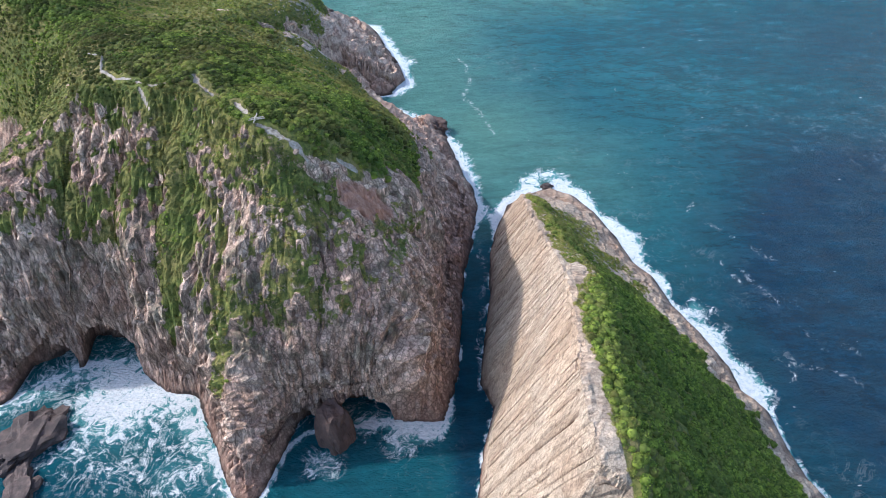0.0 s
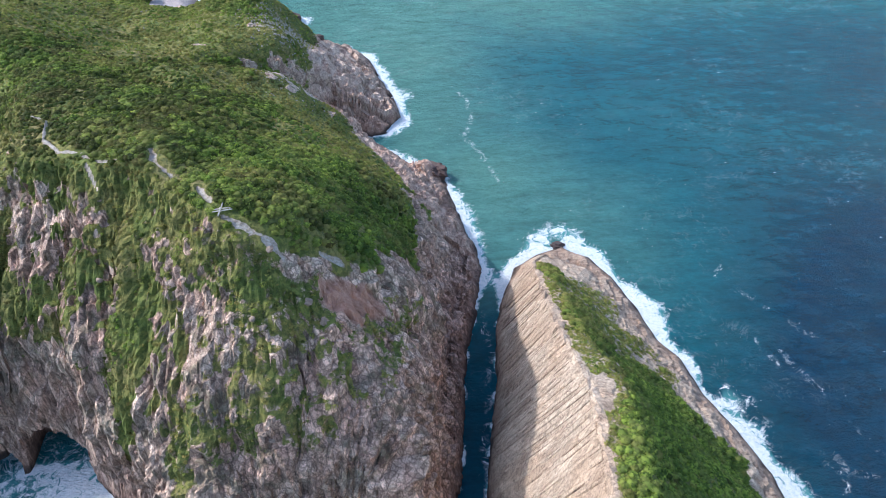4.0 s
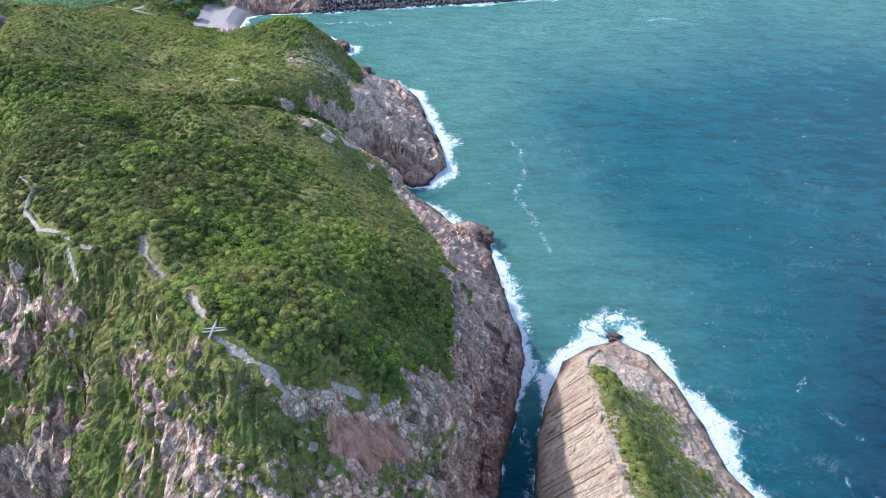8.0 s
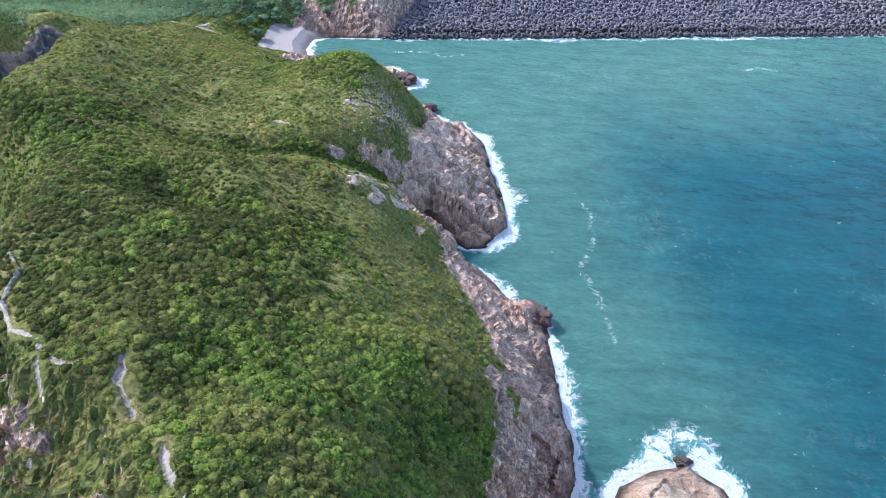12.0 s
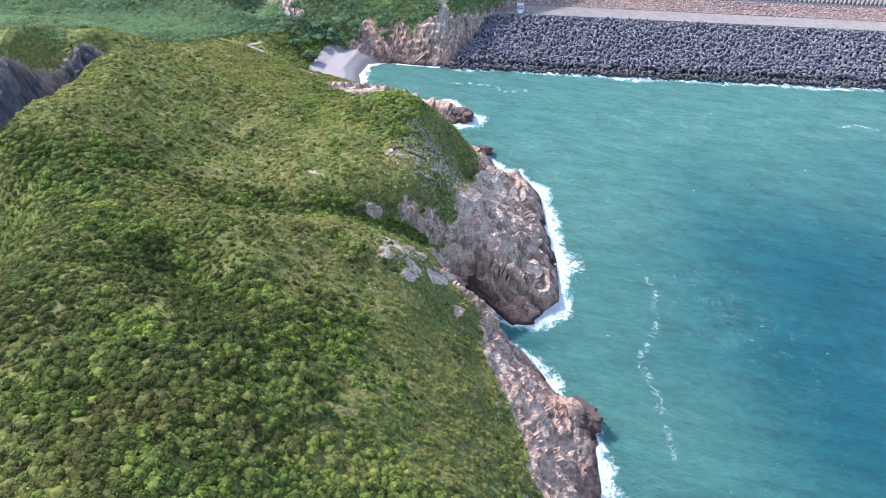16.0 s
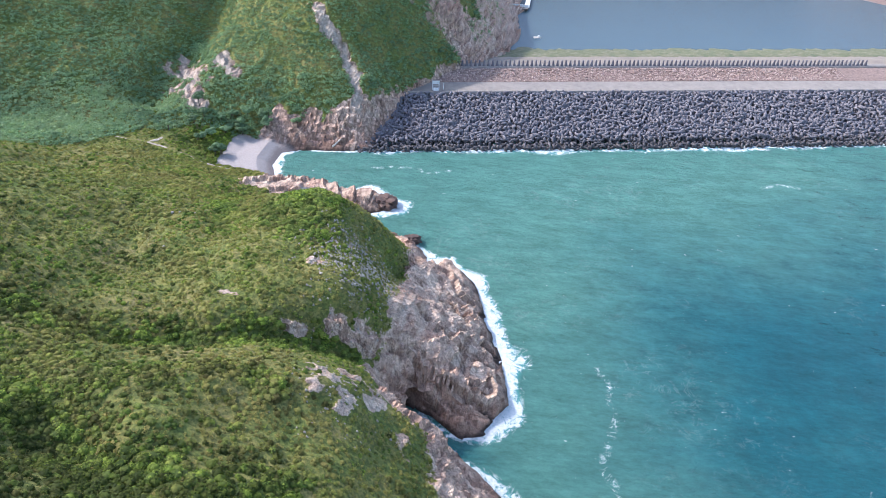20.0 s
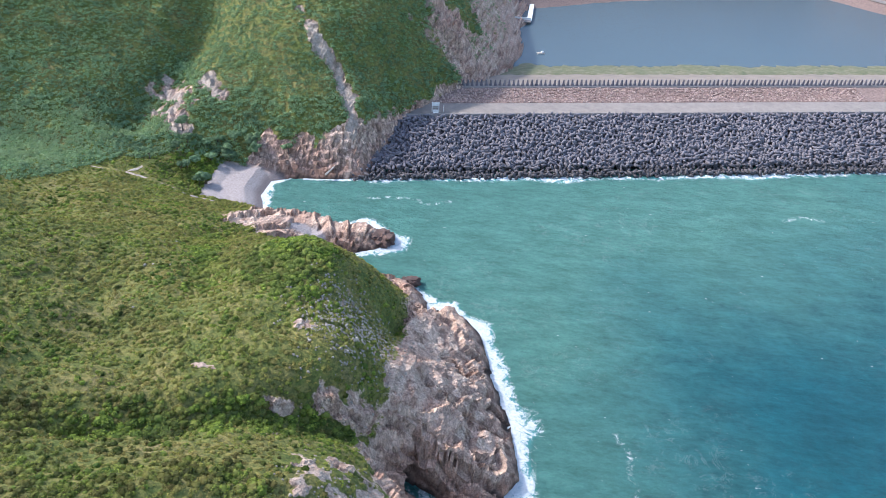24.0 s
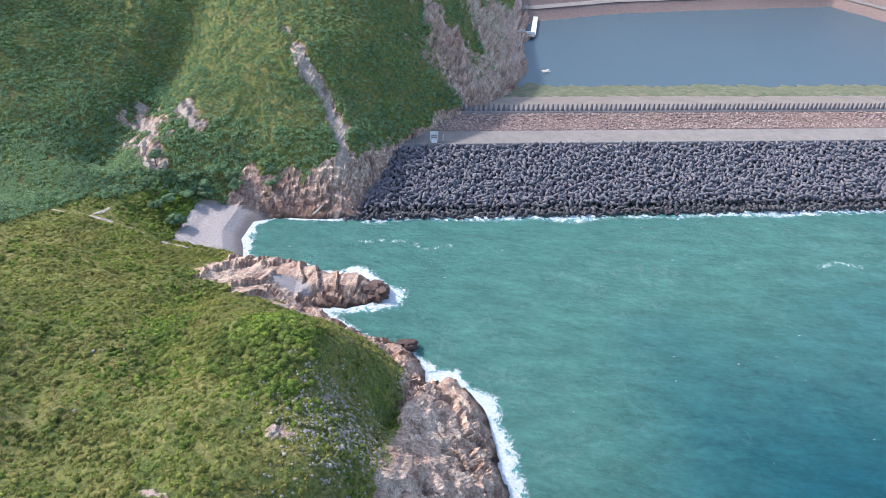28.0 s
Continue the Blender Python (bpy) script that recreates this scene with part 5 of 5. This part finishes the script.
planted("grass_tufts", SPARSE, q, r.uniform(0.25, 0.6, len(q)), r.uniform(0.5, 0.9, len(q)), tone, brightness_of(q, r, 0.8), SHRUB, "yellowish green grass and low tufts on the hills", "grass")
q, at, r = scatter(SP, smooth(0.4, 0.7, sveg) * (0.06 + smooth(0.3, 0.7, sgreen)) * (SY > 44), sx, sy, 4900, 6)
tone = np.clip(0.08 + 0.18 * r.randn(len(q)) + 0.35 * smooth(110, 150, q[:, 1]) - 0.2 * (q[:, 0] > 40), 0, 0.8)
planted("stack_scrub", TUFTS, q, r.uniform(0.55, 1.35, len(q)), r.uniform(0.6, 0.9, len(q)), tone, brightness_of(q, r, 1.0), SHRUB, "bright green scrub on the back of the sea stack", "scrub")
q, at, r = scatter(SP, smooth(0.25, 0.5, sveg) * (1.1 - sgreen) * (SY > 44), sx, sy, 3200, 8)
planted("stack_grass", SPARSE, q, r.uniform(0.25, 0.55, len(q)), r.uniform(0.5, 0.9, len(q)), np.clip(0.5 + 0.3 * r.randn(len(q)), 0, 1), brightness_of(q, r, 1.0), SHRUB, "dry yellowish grass on the shoulder of the stack", "grass")
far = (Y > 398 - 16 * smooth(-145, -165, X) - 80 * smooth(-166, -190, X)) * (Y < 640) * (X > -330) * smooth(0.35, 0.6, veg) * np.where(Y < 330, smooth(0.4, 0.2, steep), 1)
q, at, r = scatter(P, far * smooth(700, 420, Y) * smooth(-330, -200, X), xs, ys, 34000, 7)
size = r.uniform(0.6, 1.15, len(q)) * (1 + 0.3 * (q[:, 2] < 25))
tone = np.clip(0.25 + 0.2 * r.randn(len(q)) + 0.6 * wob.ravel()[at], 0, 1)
planted("hill_wood", CROWNS, q, size, r.uniform(0.7, 1.1, len(q)), tone, (0.25 + 0.75 * brightness_of(q, r, 0.7)), HAZY_WOOD, "dark green low woodland on the far hillside", "woodland")


# ---- trees by the beach ----
BARK = plain_rock("bark", (0.16, 0.12, 0.09), (0.11, 0.08, 0.06), (0.06, 0.045, 0.035), 3.0)


def tree(at, height, spread_r, seed):
    """A tapered trunk with limbs and an uneven crown of leaf sprays."""
    r = random.Random(seed)
    top = tagged(new("tree"), "dark green broad-crowned tree behind the beach", "tree", "trees behind the beach")
    top.matrix_world = pose(*at, 0, 0, r.uniform(0, 360))
    bm = bmesh.new()
    fork = Vector((r.uniform(-0.3, 0.3), r.uniform(-0.3, 0.3), height * 0.42))
    taper(bm, Vector((0, 0, -0.6)), fork, 0.24, 0.16)
    tips = []
    for k in range(6):
        t = 2 * math.pi * (k + r.random() * 0.6) / 6
        tip = Vector((math.cos(t) * spread_r * r.uniform(0.35, 0.75), math.sin(t) * spread_r * r.uniform(0.35, 0.75), height * r.uniform(0.6, 0.92)))
        taper(bm, fork, tip, 0.11, 0.04, 6)
        tips.append(tip)
    part("trunk", bm, BARK, top)
    vs, fs, base = [], [], 0
    for tip in tips + [Vector((0, 0, height * 0.85)), Vector((r.uniform(-1, 1), r.uniform(-1, 1), height * 0.7))]:
        tv, tf = TUFTS[r.randrange(5)]
        s = spread_r * r.uniform(0.42, 0.62)
        vs.append(tv * (s, s, s * 0.8) + np.array(tip))
        fs.append(tf + base)
        base += len(tv)
    me = mesh_of("crown", np.concatenate(vs), np.concatenate(fs))
    set_attr(me, "tone", np.full(base, r.uniform(0, 0.25)))
    set_attr(me, "brightness", np.full(base, r.uniform(0.2, 0.7)))
    part_of("crown", me, HAZY_WOOD, top)


trng = random.Random(4)
for k in range(22):
    x, y = trng.uniform(-158, -132), trng.uniform(382, 408)
    if k % 4 == 0:
        x, y = trng.uniform(-134, -108), trng.uniform(405.5, 411)
    q = on_land(x, y)
    tree((x, y, q[2] - 0.2), trng.uniform(3.5, 5.8), trng.uniform(1.9, 3.0), 100 + k)


# ---- rock columns on the face of the stack ----
crest = np.argmax(SH, 1)
SLAB = ROCK_STACK
srng = random.Random(21)


def face_point(y, z):
    """Where the west face of the stack stands at that place along it and height."""
    j = int(np.clip(round((y - sy[0]) / (sy[1] - sy[0])), 0, len(sy) - 1))
    c = crest[j]
    h = np.maximum.accumulate(SH[j, : c + 1])
    return Vector((float(np.interp(z, h, sx[: c + 1])), y, z)), float(h[-1])


y0 = 62.0
while y0 < 178:
    wide = srng.choice((0.9, 1.2, 1.6, 2.1)) * srng.uniform(0.85, 1.15)
    z0 = max(1.5, (y0 - 173) / 0.24) + srng.uniform(0, 4)
    top = 60.0
    for _ in range(8):
        top = face_point(max(50, y0 - 0.24 * top), 0)[1]
    z_end = min(top - srng.uniform(-0.2, 1.6), (y0 - 48) / 0.24)
    while z0 < z_end - 2:
        z1 = min(z_end, z0 + srng.choice((9, 16, 24, 40)) * srng.uniform(0.8, 1.2))
        proud, lean = srng.uniform(-0.12, 0.17), srng.uniform(-0.06, 0.06)
        bm = bmesh.new()
        rings = []
        steps = max(2, int((z1 - z0) / 3))
        for k in range(steps + 1):
            z = z0 + (z1 - z0) * k / steps
            ring = []
            for off, out in ((0.0, -0.5), (0.05, proud * 0.8), (0.2, proud + 0.12), (0.8, proud + 0.1 + lean), (0.95, proud * 0.75 + lean), (1.0, -0.5)):
                q, _ = face_point(y0 - 0.24 * z + wide * off, z)
                jig = 0.07 * noise.noise(Vector((y0, z * 0.7, off * 5)))
                ring.append(bm.verts.new(q + Vector((-0.90, 0, 0.42)) * (out + jig)))
            rings.append(ring)
        for lo, hi in zip(rings, rings[1:]):
            for k in range(5):
                bm.faces.new((lo[k], hi[k], hi[k + 1], lo[k + 1]))
        bm.faces.new(rings[0])
        bm.faces.new(rings[-1][::-1])
        bmesh.ops.recalc_face_normals(bm, faces=bm.faces)
        col = part("rock_column", bm, SLAB, sea_stack)
        for extra, value in (("tone", srng.random()), ("veg", 0.0), ("trail", 0.0), ("beach", 0.0)):
            set_attr(col.data, extra, np.full(len(col.data.vertices), value))
        z0 = z1 + srng.uniform(0.05, 0.6)
    y0 += wide * srng.uniform(0.96, 1.06)

# ---- small things ----
WHITE = plain_rock("white_paint", (0.80, 0.80, 0.78), (0.74, 0.74, 0.72), (0.60, 0.60, 0.58), 2.0)
TIMBER = plain_rock("bleached_timber", (0.60, 0.54, 0.46), (0.50, 0.44, 0.37), (0.34, 0.29, 0.24), 2.0)


def box_part(name, parent, at, size, material, label=""):
    bm = bmesh.new()
    bmesh.ops.create_cube(bm, size=1)
    bmesh.ops.scale(bm, vec=size, verts=bm.verts)
    bmesh.ops.bevel(bm, geom=bm.edges[:], offset=min(size) * 0.12, segments=1, affect="EDGES")
    bmesh.ops.translate(bm, vec=at, verts=bm.verts)
    return part(name, bm, material, parent, label)


def pole_part(name, parent, p0, p1, r, material, label="", r1=None):
    bm = bmesh.new()
    taper(bm, Vector(p0), Vector(p1), r, r1 or r)
    return part(name, bm, material, parent, label)


# white gate with a notice panel at the end of the crest road
gate = tagged(new("gate"), "white metal gate frame with a panel beside the crest road", "gate")
gate.matrix_world = pose(*dam_place(29.6, 38.6, 11.05), 0, 0, 14)
for x in (-1.5, 1.5):
    box_part("post", gate, (x, 0, 2.2), (0.3, 0.3, 4.4), WHITE)
box_part("panel", gate, (0, 0, 3.6), (2.8, 0.18, 1.5), WHITE, "white painted panel")
box_part("rail", gate, (0, 0, 1.2), (2.8, 0.14, 0.16), WHITE)
box_part("rail", gate, (0, 0, 2.2), (2.8, 0.14, 0.16), WHITE)
for k in range(5):
    box_part("step", gate, (0, -0.5 - 0.4 * k, 0.9 - 0.2 * k), (2.4, 0.4, 0.18), WHITE)
lamp_post = tagged(new("marker_post"), "slim white marker post beside the crest road", "post")
lamp_post.matrix_world = pose(*dam_place(33.2, 38.2, 11.05))
pole_part("post", lamp_post, (0, 0, 0), (0, 0, 3.2), 0.14, WHITE)
pole_part("base", lamp_post, (0, 0, 0), (0, 0, 0.3), 0.3, CONCRETE)

# driftwood log on the rocks
log = tagged(new("driftwood_log"), "long bleached driftwood log lying on shore rocks", "log")
log.matrix_world = pose(-93, 406.5, 3.2, 0, -14, 62)
pole_part("trunk", log, (-2.9, 0, 0), (2.9, 0.1, 0.1), 0.42, TIMBER, r1=0.3)
pole_part("branch_stub", log, (1.2, 0, 0.2), (1.9, 0.5, 0.5), 0.12, TIMBER, r1=0.08)

# timber barrier at the viewpoint
q = on_land(-35.0, 129.6)
barrier = tagged(new("timber_barrier"), "bleached crossed timbers beside the cliff-top trail", "timber barrier")
barrier.matrix_world = pose(q[0], q[1], q[2] + 0.25, 0, 0, 8) @ Matrix.Scale(0.7, 4)
pole_part("timber", barrier, (-2.6, 0.2, 0.3), (2.4, 0.25, 0.45), 0.17, TIMBER)
pole_part("timber", barrier, (-2.3, -0.5, 0.15), (2.6, -0.2, 0.2), 0.17, TIMBER)
pole_part("timber", barrier, (-0.7, -2.4, 0.2), (0.3, 2.2, 0.75), 0.18, TIMBER)
pole_part("post", barrier, (-0.3, 0.1, -0.6), (-0.3, 0.1, 0.9), 0.14, TIMBER)
pole_part("post", barrier, (2.0, 0.0, -0.6), (2.0, 0.0, 0.7), 0.14, TIMBER)

# jetty and raft in the pool
jetty = tagged(new("jetty"), "white concrete jetty with a low platform in the pool", "jetty")
jetty.matrix_world = pose(-25, 622, 3.0)
box_part("deck", jetty, (0, 16, 1.6), (3.0, 36, 0.5), WHITE)
box_part("platform", jetty, (-4.5, -3.5, 1.4), (11, 4, 0.5), CONCRETE)
box_part("wall", jetty, (-4.5, -1.5, 2.4), (11, 0.5, 1.6), WHITE)
for y in (-3, 6, 16, 26):
    pole_part("pile", jetty, (0, y, -4), (0, y, 1.5), 0.5, CONCRETE)
    pole_part("pile", jetty, (-8, -3.5, -4), (-8, -3.5, 1.3), 0.5, CONCRETE)
raft = tagged(new("raft"), "small pale work raft floating in the pool", "raft")
raft.matrix_world = pose(-15.5, 565, 3.05, 0, 0, 20)
box_part("deck", raft, (0, 0, 0.45), (4.2, 2.6, 0.25), TIMBER)
for y in (-0.95, 0.95):
    pole_part("float", raft, (-2.1, y, 0.15), (2.1, y, 0.15), 0.36, WHITE)
box_part("box", raft, (0.9, 0, 0.95), (1.2, 1.2, 0.8), WHITE)
